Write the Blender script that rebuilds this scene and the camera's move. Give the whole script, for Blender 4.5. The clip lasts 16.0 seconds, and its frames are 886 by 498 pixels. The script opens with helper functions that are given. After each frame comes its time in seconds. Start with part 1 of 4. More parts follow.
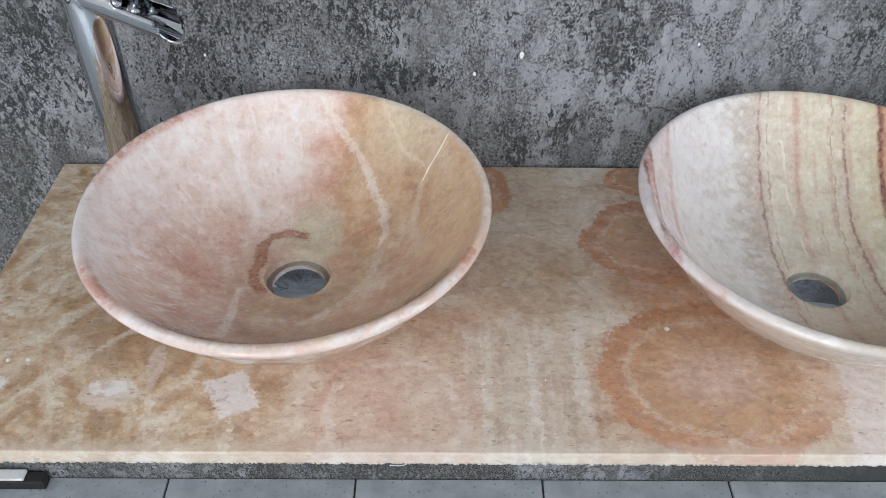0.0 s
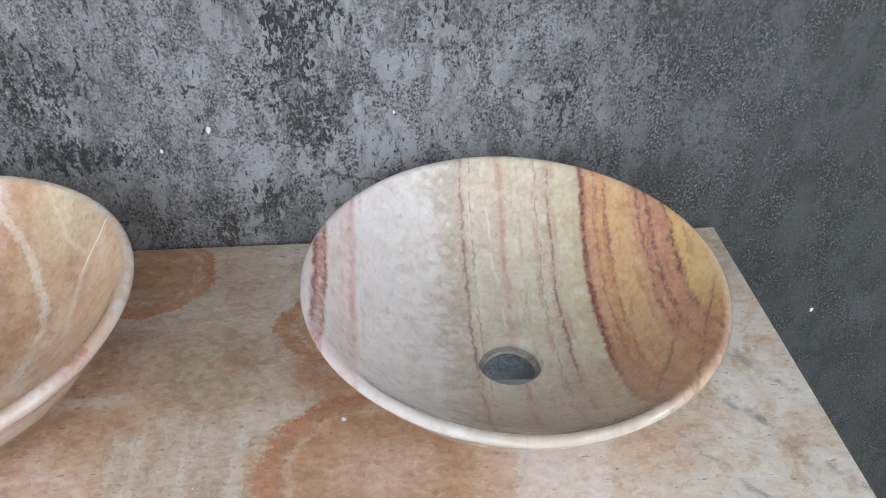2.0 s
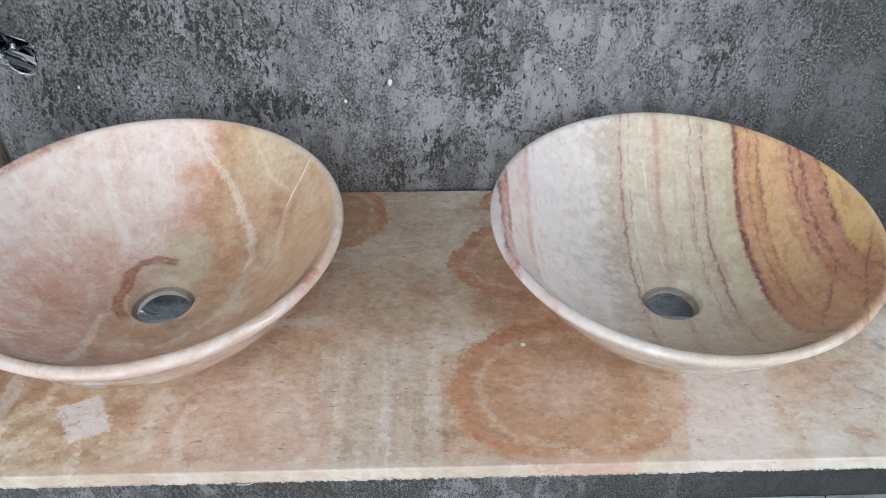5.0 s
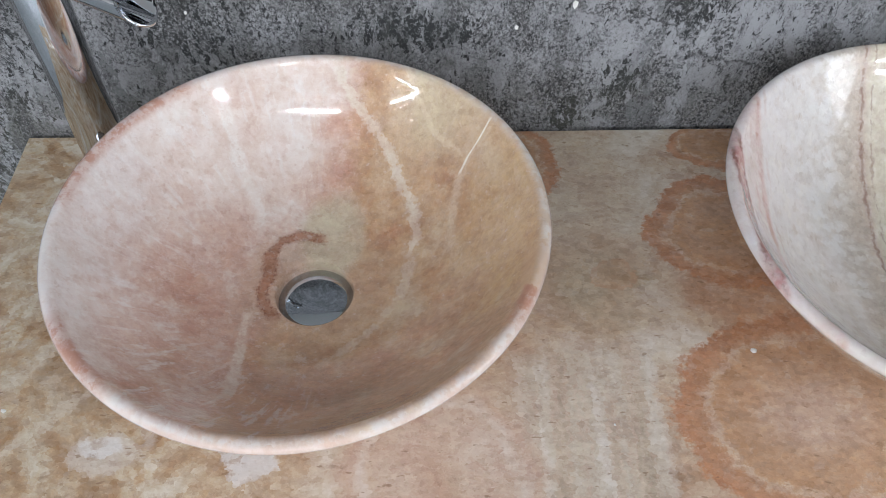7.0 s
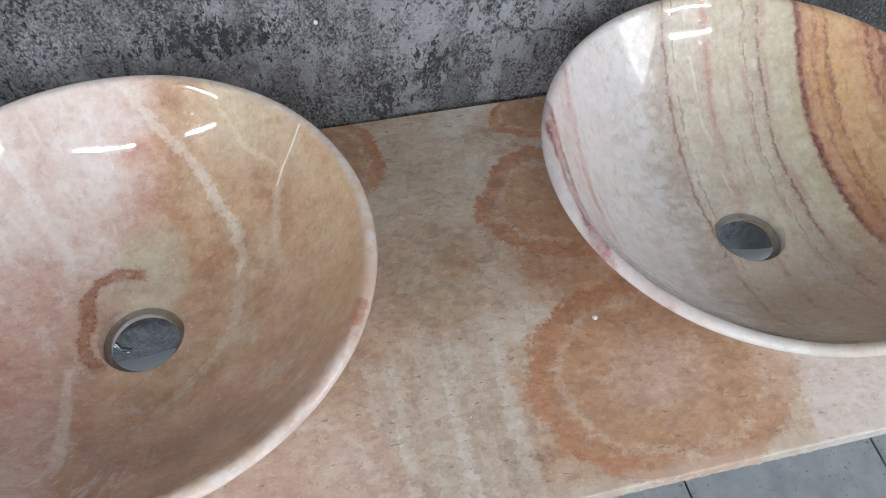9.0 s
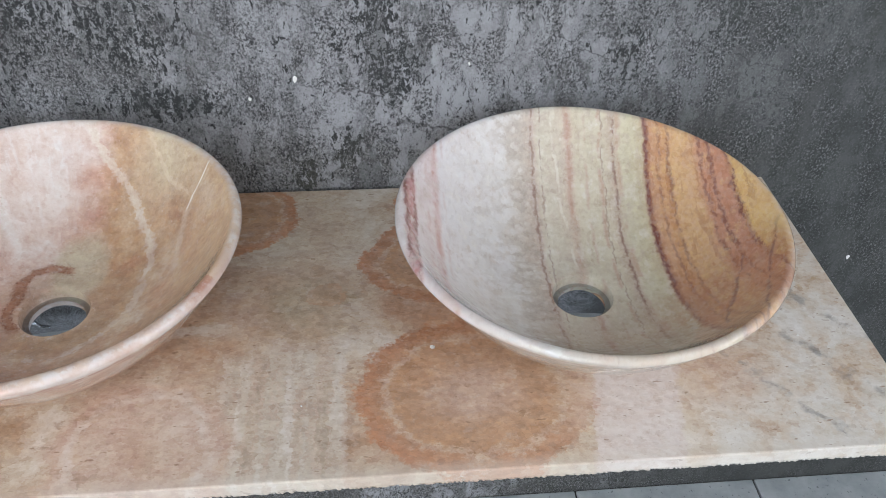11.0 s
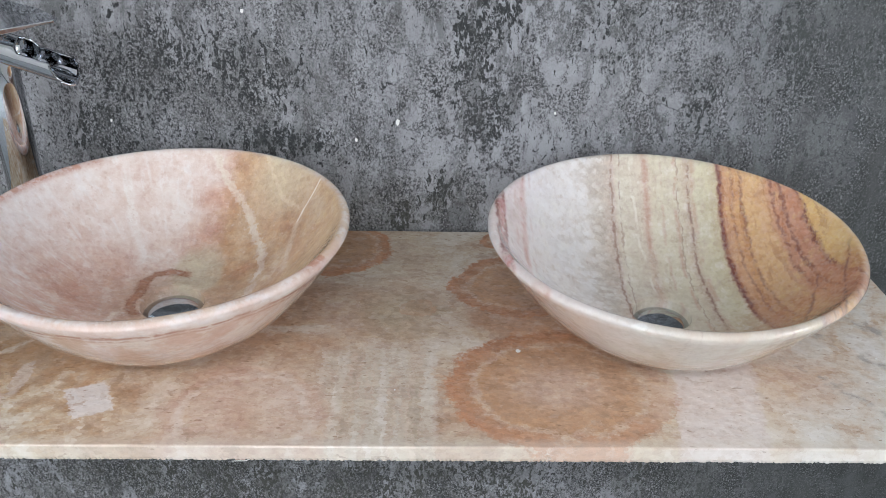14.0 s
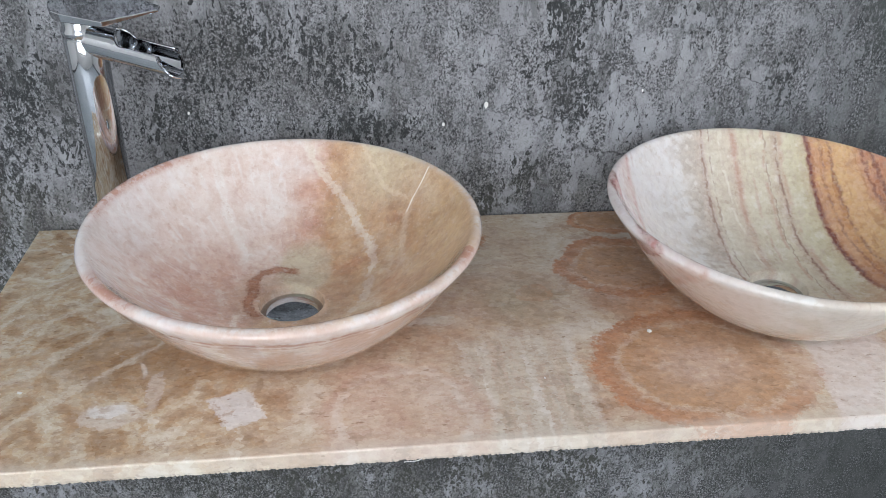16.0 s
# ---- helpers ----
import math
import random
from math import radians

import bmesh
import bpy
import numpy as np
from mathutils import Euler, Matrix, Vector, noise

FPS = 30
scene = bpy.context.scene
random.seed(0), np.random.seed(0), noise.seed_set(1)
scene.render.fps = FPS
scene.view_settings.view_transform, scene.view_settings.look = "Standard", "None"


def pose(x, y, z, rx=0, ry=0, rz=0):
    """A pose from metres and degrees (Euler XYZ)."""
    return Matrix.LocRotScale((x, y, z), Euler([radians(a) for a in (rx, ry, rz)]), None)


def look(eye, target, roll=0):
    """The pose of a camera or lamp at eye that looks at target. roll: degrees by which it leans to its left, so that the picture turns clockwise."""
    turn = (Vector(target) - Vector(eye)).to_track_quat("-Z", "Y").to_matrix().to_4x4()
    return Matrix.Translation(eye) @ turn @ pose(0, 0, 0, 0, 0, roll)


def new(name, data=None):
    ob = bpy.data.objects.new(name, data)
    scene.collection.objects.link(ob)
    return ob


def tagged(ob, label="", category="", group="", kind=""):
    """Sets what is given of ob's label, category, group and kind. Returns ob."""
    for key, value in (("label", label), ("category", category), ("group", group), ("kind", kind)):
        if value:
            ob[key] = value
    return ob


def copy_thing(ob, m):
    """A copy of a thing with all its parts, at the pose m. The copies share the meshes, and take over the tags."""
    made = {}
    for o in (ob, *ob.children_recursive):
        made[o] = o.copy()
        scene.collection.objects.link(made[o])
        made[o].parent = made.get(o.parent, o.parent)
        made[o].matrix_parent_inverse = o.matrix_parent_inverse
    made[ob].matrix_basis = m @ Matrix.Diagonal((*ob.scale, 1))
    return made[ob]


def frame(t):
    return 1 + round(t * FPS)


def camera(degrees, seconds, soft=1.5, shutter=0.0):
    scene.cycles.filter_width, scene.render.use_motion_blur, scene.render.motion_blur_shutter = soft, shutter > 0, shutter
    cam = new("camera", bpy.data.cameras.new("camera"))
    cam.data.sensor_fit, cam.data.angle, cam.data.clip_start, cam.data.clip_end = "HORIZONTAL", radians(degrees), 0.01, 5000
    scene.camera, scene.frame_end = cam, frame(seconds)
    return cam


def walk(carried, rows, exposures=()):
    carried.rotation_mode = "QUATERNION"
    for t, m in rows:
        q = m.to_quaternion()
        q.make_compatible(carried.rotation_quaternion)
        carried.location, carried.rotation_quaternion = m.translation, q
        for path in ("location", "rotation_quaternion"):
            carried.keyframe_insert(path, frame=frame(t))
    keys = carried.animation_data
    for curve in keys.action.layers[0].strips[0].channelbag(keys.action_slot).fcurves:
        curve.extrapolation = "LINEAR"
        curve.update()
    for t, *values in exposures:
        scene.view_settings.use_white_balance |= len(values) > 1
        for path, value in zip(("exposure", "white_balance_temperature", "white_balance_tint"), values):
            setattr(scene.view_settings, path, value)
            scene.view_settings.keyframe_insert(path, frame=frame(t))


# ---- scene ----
cam = camera(55.9, 16.0, soft=0.9)
PATH = [
    (0, (-0.005, -0.886, 1.362), (0.002, 0.619, 0.045), 0.5),
    (0.5, (0.006, -0.93, 1.359), (0.117, 0.657, 0.147), 0.3),
    (1, (0.056, -0.92, 1.364), (0.314, 0.655, 0.158), 0.4),
    (1.5, (0.154, -0.866, 1.358), (0.422, 0.715, 0.163), 1.1),
    (2, (0.263, -0.834, 1.343), (0.433, 0.754, 0.139), 1.2),
    (2.5, (0.31, -0.825, 1.335), (0.401, 0.73, 0.08), 0.5),
    (3, (0.32, -0.832, 1.341), (0.392, 0.714, 0.075), 0.3),
    (3.5, (0.309, -0.856, 1.358), (0.379, 0.684, 0.083), 0.4),
    (4, (0.28, -0.88, 1.365), (0.345, 0.661, 0.092), 0.4),
    (4.5, (0.226, -0.894, 1.37), (0.281, 0.655, 0.106), 0.5),
    (5, (0.122, -0.911, 1.366), (0.178, 0.644, 0.109), 0.4),
    (5.2, (0.066, -0.916, 1.362), (0.115, 0.637, 0.104), 0.1),
    (7.3, (-0.066, -0.655, 1.357), (-0.057, 0.567, -0.226), -0.6),
    (7.5, (-0.08, -0.65, 1.354), (-0.037, 0.556, -0.241), 0.1),
    (8, (-0.064, -0.651, 1.359), (0.039, 0.542, -0.242), -0.6),
    (8.5, (-0.044, -0.653, 1.364), (0.154, 0.527, -0.239), 0.3),
    (9, (-0.003, -0.644, 1.363), (0.297, 0.516, -0.238), 1.6),
    (9.5, (0.093, -0.655, 1.386), (0.421, 0.551, -0.176), 2.6),
    (9.7, (0.14, -0.672, 1.379), (0.436, 0.58, -0.153), 3.7),
    (11.8, (0.203, -1.001, 1.349), (0.313, 0.658, 0.237), 0.4),
    (12, (0.228, -1.014, 1.328), (0.321, 0.668, 0.251), 0.4),
    (12.5, (0.252, -1.033, 1.275), (0.288, 0.7, 0.277), -0.1),
    (13, (0.243, -1.046, 1.262), (0.278, 0.712, 0.31), 0.8),
    (13.5, (0.215, -1.05, 1.258), (0.244, 0.714, 0.315), 1.1),
    (14, (0.129, -1.039, 1.261), (0.168, 0.722, 0.314), 1.2),
    (14.5, (0.031, -1.038, 1.262), (0.212, 0.715, 0.317), 2.6),
    (15, (-0.022, -1.027, 1.26), (0.218, 0.721, 0.317), 3.0),
    (15.5, (-0.018, -1.009, 1.256), (0.201, 0.731, 0.296), 3.0),
    (16, (-0.09, -1.005, 1.26), (0.129, 0.716, 0.265), 1.3),
]
walk(cam, [(t, look(eye, target, roll)) for t, eye, target, roll in PATH], [(0, 0.0), (5, 0.0), (7.5, -0.08), (9.5, -0.10), (12, -0.03), (16, 0.0)])

# ---- world, sun, large lights ----
world = bpy.data.worlds.new("sky")
scene.world = world
world.use_nodes = True
wn = world.node_tree
sky = wn.nodes.new("ShaderNodeTexSky")
sky.sky_type = "NISHITA"
sky.sun_disc = False
sky.sun_elevation, sky.sun_rotation = radians(42), radians(120)
wn.links.new(sky.outputs[0], wn.nodes["Background"].inputs[0])
wn.nodes["Background"].inputs[1].default_value = 0.10

sun = new("sun", bpy.data.lights.new("sun", "SUN"))
sun.data.energy, sun.data.angle, sun.data.color = 2.0, radians(0.6), (1.0, 0.95, 0.88)
sun.matrix_basis = look((3, -9, 8), (0, -3, 0))

TOP = 0.733          # height of the stone top
ROOM_L, ROOM_R, ROOM_B, ROOM_H = -4.2, 2.9, -4.6, 2.72
FLOOR = 0.02         # height of the tiled floor


def area(name, eye, target, sx, sy, power, colour):
    lamp = new(name, bpy.data.lights.new(name, "AREA"))
    lamp.data.shape, lamp.data.size, lamp.data.size_y = "RECTANGLE", sx, sy
    lamp.data.energy, lamp.data.color = power, colour
    lamp.matrix_basis = look(eye, target)
    return lamp


# daylight that enters through the two openings
area("daylight_back", (-1.2, ROOM_B - 0.06, 1.55), (-1.2, 0, 1.35), 3.0, 2.0, 90, (0.88, 0.93, 1.0))
area("daylight_side", (ROOM_R + 0.06, -1.75, 1.9), (0, -1.2, 1.1), 1.0, 0.9, 25, (0.88, 0.93, 1.0))


# ---- materials ----
class Tree:
    """Short forms for building a node material."""

    def __init__(self, name, rough=0.5, metal=0.0):
        self.m = bpy.data.materials.new(name)
        self.m.use_nodes = True
        self.t = self.m.node_tree
        self.b = self.t.nodes["Principled BSDF"]
        self.b.inputs["Roughness"].default_value = rough
        self.b.inputs["Metallic"].default_value = metal
        self.co = self.t.nodes.new("ShaderNodeTexCoord").outputs["Object"]

    def put(self, sock, v):
        if isinstance(v, bpy.types.NodeSocket):
            self.t.links.new(v, sock)
        elif isinstance(v, (tuple, list)) and len(v) == 3 and sock.type == "RGBA":
            sock.default_value = (*v, 1)
        else:
            sock.default_value = v

    def set(self, key, v):
        self.put(self.b.inputs[key], v)

    def f(self, op, a, b=None, c=None, clamp=False):
        n = self.t.nodes.new("ShaderNodeMath")
        n.operation, n.use_clamp = op, clamp
        for s, v in zip(n.inputs, (a, b, c)):
            if v is not None:
                self.put(s, v)
        return n.outputs[0]

    def add(self, a, b): return self.f("ADD", a, b)
    def sub(self, a, b): return self.f("SUBTRACT", a, b)
    def mul(self, a, b): return self.f("MULTIPLY", a, b)
    def most(self, a, b): return self.f("MAXIMUM", a, b)

    def xyz(self, v=None):
        n = self.t.nodes.new("ShaderNodeSeparateXYZ")
        self.put(n.inputs[0], self.co if v is None else v)
        return n.outputs[0], n.outputs[1], n.outputs[2]

    def vec(self, x, y, z):
        n = self.t.nodes.new("ShaderNodeCombineXYZ")
        for s, v in zip(n.inputs, (x, y, z)):
            self.put(s, v)
        return n.outputs[0]

    def map(self, scale=(1, 1, 1), shift=(0, 0, 0), v=None):
        n = self.t.nodes.new("ShaderNodeMapping")
        self.put(n.inputs[0], self.co if v is None else v)
        n.inputs["Location"].default_value, n.inputs["Scale"].default_value = shift, scale
        return n.outputs[0]

    def noise(self, v, scale, detail=4.0, rough=0.55, dist=0.0):
        n = self.t.nodes.new("ShaderNodeTexNoise")
        self.put(n.inputs["Vector"], v)
        for k, x in (("Scale", scale), ("Detail", detail), ("Roughness", rough), ("Distortion", dist)):
            n.inputs[k].default_value = x
        return n.outputs[0]

    def cells(self, v, scale, feature="F1", out=0):
        n = self.t.nodes.new("ShaderNodeTexVoronoi")
        n.feature = feature
        self.put(n.inputs["Vector"], v)
        n.inputs["Scale"].default_value = scale
        return n.outputs[out]

    def step(self, v, a, b, lo=0.0, hi=1.0):
        n = self.t.nodes.new("ShaderNodeMapRange")
        n.interpolation_type = "SMOOTHSTEP"
        for s, x in zip(n.inputs, (v, a, b, lo, hi)):
            self.put(s, x)
        return n.outputs[0]

    def band(self, v, a, b, soft):
        return self.mul(self.step(v, a - soft, a + soft), self.step(v, b - soft, b + soft, 1.0, 0.0))

    def line(self, v, at, width):
        return self.step(self.f("ABSOLUTE", self.sub(v, at)), 0.0, width, 1.0, 0.0)

    def course(self, v, pts, lo=-0.25, hi=0.25):
        """Value that follows v along a broken line of (v, value)."""
        n = self.t.nodes.new("ShaderNodeMapRange")
        self.put(n.inputs[0], v)
        n.inputs[1].default_value, n.inputs[2].default_value = lo, hi
        g = self.ramp(n.outputs[0], [((a - lo) / (hi - lo), ((b - lo) / (hi - lo),) * 3) for a, b in sorted(pts)])
        return self.add(self.mul(g, hi - lo), lo)

    def vein(self, along, across, pts, width, soft=0.008):
        """Line of stone that follows a course, fading out at both ends."""
        ends = sorted(a for a, b in pts)
        d = self.f("ABSOLUTE", self.sub(across, self.course(along, pts)))
        return self.mul(self.step(d, self.mul(width, 0.35), width, 1.0, 0.0), self.band(along, ends[0], ends[-1], soft))

    def oval(self, x, y, cx, cy, rx, ry):
        a = self.f("POWER", self.f("DIVIDE", self.sub(x, cx), rx), 2.0)
        b = self.f("POWER", self.f("DIVIDE", self.sub(y, cy), ry), 2.0)
        return self.f("SQRT", self.add(a, b))

    def spot(self, x, y, cx, cy, rx, ry, soft=0.35):
        return self.step(self.oval(x, y, cx, cy, rx, ry), 1 - soft, 1 + soft, 1.0, 0.0)

    def mix(self, fac, a, b, kind="MIX"):
        n = self.t.nodes.new("ShaderNodeMix")
        n.data_type, n.blend_type = "RGBA", kind
        self.put(n.inputs[0], fac)
        self.put(n.inputs[6], a)
        self.put(n.inputs[7], b)
        return n.outputs[2]

    def ramp(self, fac, stops):
        n = self.t.nodes.new("ShaderNodeValToRGB")
        e = n.color_ramp.elements
        while len(e) < len(stops):
            e.new(0.5)
        for k, (p, c) in zip(e, stops):
            k.position, k.color = p, (*c, 1)
        self.put(n.inputs[0], fac)
        return n.outputs[0]

    def bump(self, height, strength, distance):
        n = self.t.nodes.new("ShaderNodeBump")
        n.inputs["Strength"].default_value, n.inputs["Distance"].default_value = strength, distance
        self.put(n.inputs["Height"], height)
        self.t.links.new(n.outputs[0], self.b.inputs["Normal"])

    def hsv(self, col, sat, val):
        n = self.t.nodes.new("ShaderNodeHueSaturation")
        n.inputs["Saturation"].default_value, n.inputs["Value"].default_value = sat, val
        self.put(n.inputs["Color"], col)
        return n.outputs[0]

    def crystal(self, scale, share, stretch=(1, 1, 1)):
        """Place within the stone, pulled towards the middle of each crystal grain, so that colours break along grains."""
        n = self.t.nodes.new("ShaderNodeTexVoronoi")
        jig = self.t.nodes.new("ShaderNodeTexNoise")
        self.put(jig.inputs["Vector"], self.co)
        jig.inputs["Scale"].default_value, jig.inputs["Detail"].default_value = scale * 1.5, 2
        m = self.t.nodes.new("ShaderNodeVectorMath")
        m.operation = "MULTIPLY_ADD"
        self.put(m.inputs[0], jig.outputs["Color"])
        m.inputs[1].default_value = (0.9 / scale,) * 3
        self.put(m.inputs[2], self.co)
        self.put(n.inputs["Vector"], self.map(stretch, v=m.outputs[0]))
        n.inputs["Scale"].default_value = scale
        back = self.map(tuple(1 / k for k in stretch), v=n.outputs["Position"])
        mix = self.t.nodes.new("ShaderNodeMix")
        mix.data_type = "VECTOR"
        mix.inputs[0].default_value = share
        self.put(mix.inputs[4], self.co)
        self.put(mix.inputs[5], back)
        tone = self.xyz(n.outputs["Color"])[0]
        return mix.outputs[1], tone, n.outputs["Distance"]

    def warp(self, amount, scale, detail=3.0, seed=0.0, co=None):
        """x and y of the object, shifted by noise."""
        x, y, z = self.xyz(co)
        a = self.noise(self.map(shift=(seed, 3.1, 0)), scale, detail)
        b = self.noise(self.map(shift=(7.7, seed, 4.2)), scale, detail)
        return (self.add(x, self.mul(self.sub(a, 0.5), amount)), self.add(y, self.mul(self.sub(b, 0.5), amount)), z)


def patchwork(t, col, grains, amount, seed):
    """Sharp-edged lighter and darker clouds of crystal, large, middle and small, over any colour."""
    for k, (scale, edge, share) in enumerate(((26, 0.030, 0.8), (58, 0.025, 1.0), (140, 0.030, 0.7))):
        n = t.noise(t.map((1.0, 1.25, 1.0), (seed + k * 3.3, 2.0 * k, seed), grains), scale, 6, 0.72, 0.5)
        col = t.mix(t.step(n, 0.540, 0.540 + edge, 0.0, amount * share), col, (0.24, 0.215, 0.20), "OVERLAY")
        col = t.mix(t.step(n, 0.460, 0.460 - edge, 0.0, amount * share), col, (0.72, 0.71, 0.70), "OVERLAY")
    return col


def stone_gloss(t, height, strength, distance):
    """Clear polish, smooth itself, over the relief of the grains below."""
    t.set("Specular IOR Level", 0.2)
    t.set("Coat Weight", 0.8)
    t.set("Coat Roughness", 0.035)
    t.bump(height, strength, distance)


def scales(t, scale, seed):
    """Relief of overlapping crystal scales, in patches."""
    co = t.map((1.0, 1.35, 1.0), (seed, 0, 0))
    jig = t.noise(co, scale * 0.6, 3, 0.6)
    v = t.cells(t.map(shift=(0, 0, 0), v=t.vec(*[t.add(k, t.mul(jig, 1.6 / scale)) for k in t.xyz(co)])), scale)
    patch = t.step(t.noise(co, scale * 0.22, 3), 0.42, 0.6)
    return t.mul(v, patch)


def glow_through(t):
    """Light that wanders through the translucent stone."""
    t.set("Subsurface Weight", 0.10)
    t.b.inputs["Subsurface Radius"].default_value = (1.0, 0.75, 0.55)
    t.b.inputs["Subsurface Scale"].default_value = 0.010


def onyx_top():
    """Honey onyx slab: rings, straight bands, pale calcite patches and grey veins."""
    t = Tree("honey_onyx_slab", 0.2)
    grains, tone, grain = t.crystal(210, 0.55, (0.8, 1.2, 1))
    x, y, z = t.warp(0.038, 24, 5.0, 0.0, grains)
    sx, sy, _ = t.warp(0.014, 60, 5.0, 2.0, grains)
    cloud = t.noise(t.map(v=grains), 9, 6, 0.65, 0.4)
    fine = t.noise(t.map((1, 1, 1)), 170, 4, 0.7)
    col = t.ramp(cloud, [(0.34, (0.40, 0.24, 0.14)), (0.44, (0.54, 0.38, 0.27)), (0.52, (0.62, 0.51, 0.39)), (0.62, (0.76, 0.70, 0.62))])
    # tan, swirling end
    swirl = t.noise(t.map((1.0, 1.0, 1), (1, 2, 0), grains), 12, 6, 0.65, 2.2)
    tan = t.ramp(swirl, [(0.34, (0.36, 0.21, 0.10)), (0.45, (0.51, 0.36, 0.22)), (0.54, (0.61, 0.51, 0.37)), (0.64, (0.74, 0.69, 0.59))])
    col = t.mix(t.step(x, -0.24, -0.09, 1.0, 0.0), col, tan)
    col = t.mix(t.mul(t.spot(x, y, -0.33, -0.29, 0.075, 0.05, 0.6), 0.75), col, (0.36, 0.21, 0.095))
    col = t.mix(t.mul(t.spot(x, y, -0.19, -0.30, 0.09, 0.035, 0.7), 0.6), col, (0.42, 0.24, 0.11))
    slant = t.add(t.mul(x, 0.72), t.mul(y, -0.69))
    left = t.step(x, -0.30, -0.24, 1.0, 0.0)
    for at, w in ((-0.088, 0.008), (-0.150, 0.006), (-0.026, 0.007)):
        col = t.mix(t.mul(t.mul(t.line(slant, at, w), left), 0.65), col, (0.72, 0.66, 0.55))
    # pinkish warm middle
    col = t.mix(t.mul(t.spot(x, y, 0.02, -0.235, 0.12, 0.06, 0.7), 0.55), col, (0.47, 0.26, 0.14))
    col = t.mix(t.mul(t.spot(x, y, 0.09, -0.08, 0.09, 0.10, 0.5), 0.65), col, (0.56, 0.47, 0.36))
    # pale far end with grey veins
    end = t.ramp(t.noise(t.map(shift=(4, 0, 0), v=grains), 16, 6, 0.66, 0.8), [(0.3, (0.52, 0.37, 0.24)), (0.42, (0.66, 0.56, 0.46)), (0.53, (0.73, 0.69, 0.63)), (0.68, (0.79, 0.77, 0.74))])
    col = t.mix(t.step(x, 0.455, 0.485), col, end)
    col = t.mix(t.mul(t.spot(x, y, 0.51, -0.34, 0.05, 0.045, 0.7), 0.45), col, (0.52, 0.29, 0.15))
    col = t.mix(t.mul(t.spot(x, y, 0.665, -0.06, 0.06, 0.07, 0.5), 0.7), col, (0.42, 0.33, 0.24))
    diag = t.add(t.mul(x, 0.78), t.mul(y, 0.62))
    veiny = t.mul(t.step(t.noise(t.map(), 40, 4), 0.42, 0.62), t.step(x, 0.50, 0.55))
    for at, w in ((0.290, 0.012), (0.352, 0.008), (0.215, 0.008)):
        col = t.mix(t.mul(t.mul(t.line(diag, at, w), veiny), 0.8), col, (0.33, 0.32, 0.31))
    # straight pale bands
    inside = t.mul(t.band(x, 0.022, 0.142, 0.006), t.step(y, -0.27, -0.31))
    stripes = t.noise(t.vec(t.mul(sx, 1.0), t.mul(sy, 0.05), 0.0), 62, 3, 0.6)
    striped = t.ramp(stripes, [(0.34, (0.50, 0.41, 0.31)), (0.44, (0.64, 0.52, 0.42)), (0.52, (0.58, 0.50, 0.40)), (0.62, (0.73, 0.67, 0.60))])
    col = t.mix(t.mul(inside, 0.92), col, striped)
    # ring in pale pink
    d = t.oval(x, y, -0.045, -0.405, 0.062, 0.070)
    ringed = t.ramp(t.f("DIVIDE", d, 1.4), [(0.0, (0.62, 0.45, 0.34)), (0.5, (0.64, 0.49, 0.40)), (0.62, (0.60, 0.43, 0.33)), (0.71, (0.73, 0.63, 0.56)), (0.85, (0.60, 0.41, 0.31)), (1.0, (0.60, 0.43, 0.32))])
    col = t.mix(t.mul(t.step(d, 1.15, 1.5, 1.0, 0.0), 0.75), col, ringed)
    # pale scallop and greenish clouds in front of and between the basins
    scallop = t.vein(sx, sy, ((-0.125, -0.350), (-0.09, -0.334), (-0.05, -0.328), (-0.01, -0.336), (0.012, -0.356), (0.02, -0.39)), 0.011)
    col = t.mix(t.mul(scallop, t.step(cloud, 0.35, 0.6, 0.35, 0.85)), col, (0.74, 0.67, 0.58))
    scallop = t.vein(sx, sy, ((-0.09, -0.372), (-0.06, -0.356), (-0.02, -0.360), (0.0, -0.385)), 0.006)
    col = t.mix(t.mul(scallop, 0.45), col, (0.72, 0.64, 0.56))
    green = t.mul(t.spot(x, y, 0.105, -0.225, 0.055, 0.050, 0.6), t.step(cloud, 0.42, 0.56, 0.85, 0.3))
    col = t.mix(green, col, (0.45, 0.37, 0.26))
    col = t.mix(t.mul(t.spot(sx, sy, 0.140, -0.208, 0.016, 0.010, 0.5), 0.55), col, (0.33, 0.25, 0.15))
    # flat pale pink field
    field = t.mul(t.band(t.sub(sx, t.mul(t.add(sy, 0.385), 0.2)), 0.380, 0.466, 0.004), t.step(y, -0.25, -0.29))
    col = t.mix(t.mul(field, 0.9), col, t.mix(cloud, (0.71, 0.61, 0.57), (0.76, 0.70, 0.68)))
    # orange rings
    for cx, cy, rx, ry in ((0.268, -0.352, 0.118, 0.098), (0.240, -0.150, 0.078, 0.072), (0.015, -0.055, 0.066, 0.070), (0.262, -0.033, 0.056, 0.036), (0.122, -0.203, 0.020, 0.016)):
        d = t.oval(x, y, cx, cy, rx, ry)
        rough = t.add(t.mul(t.sub(fine, 0.5), 0.22), t.mul(t.sub(swirl, 0.5), 0.16))
        d = t.add(d, rough)
        big = rx > 0.1
        core = (0.54, 0.38, 0.29) if big else (0.50, 0.28, 0.14)
        ring = t.ramp(t.f("DIVIDE", d, 1.25), [(0.0, core), (0.16, core), (0.36, (0.50, 0.30, 0.18)), (0.56, (0.49, 0.27, 0.14)), (0.61, (0.61, 0.43, 0.31)), (0.65, (0.50, 0.26, 0.14)), (0.78, (0.48, 0.21, 0.10)), (0.88, (0.57, 0.34, 0.20))])
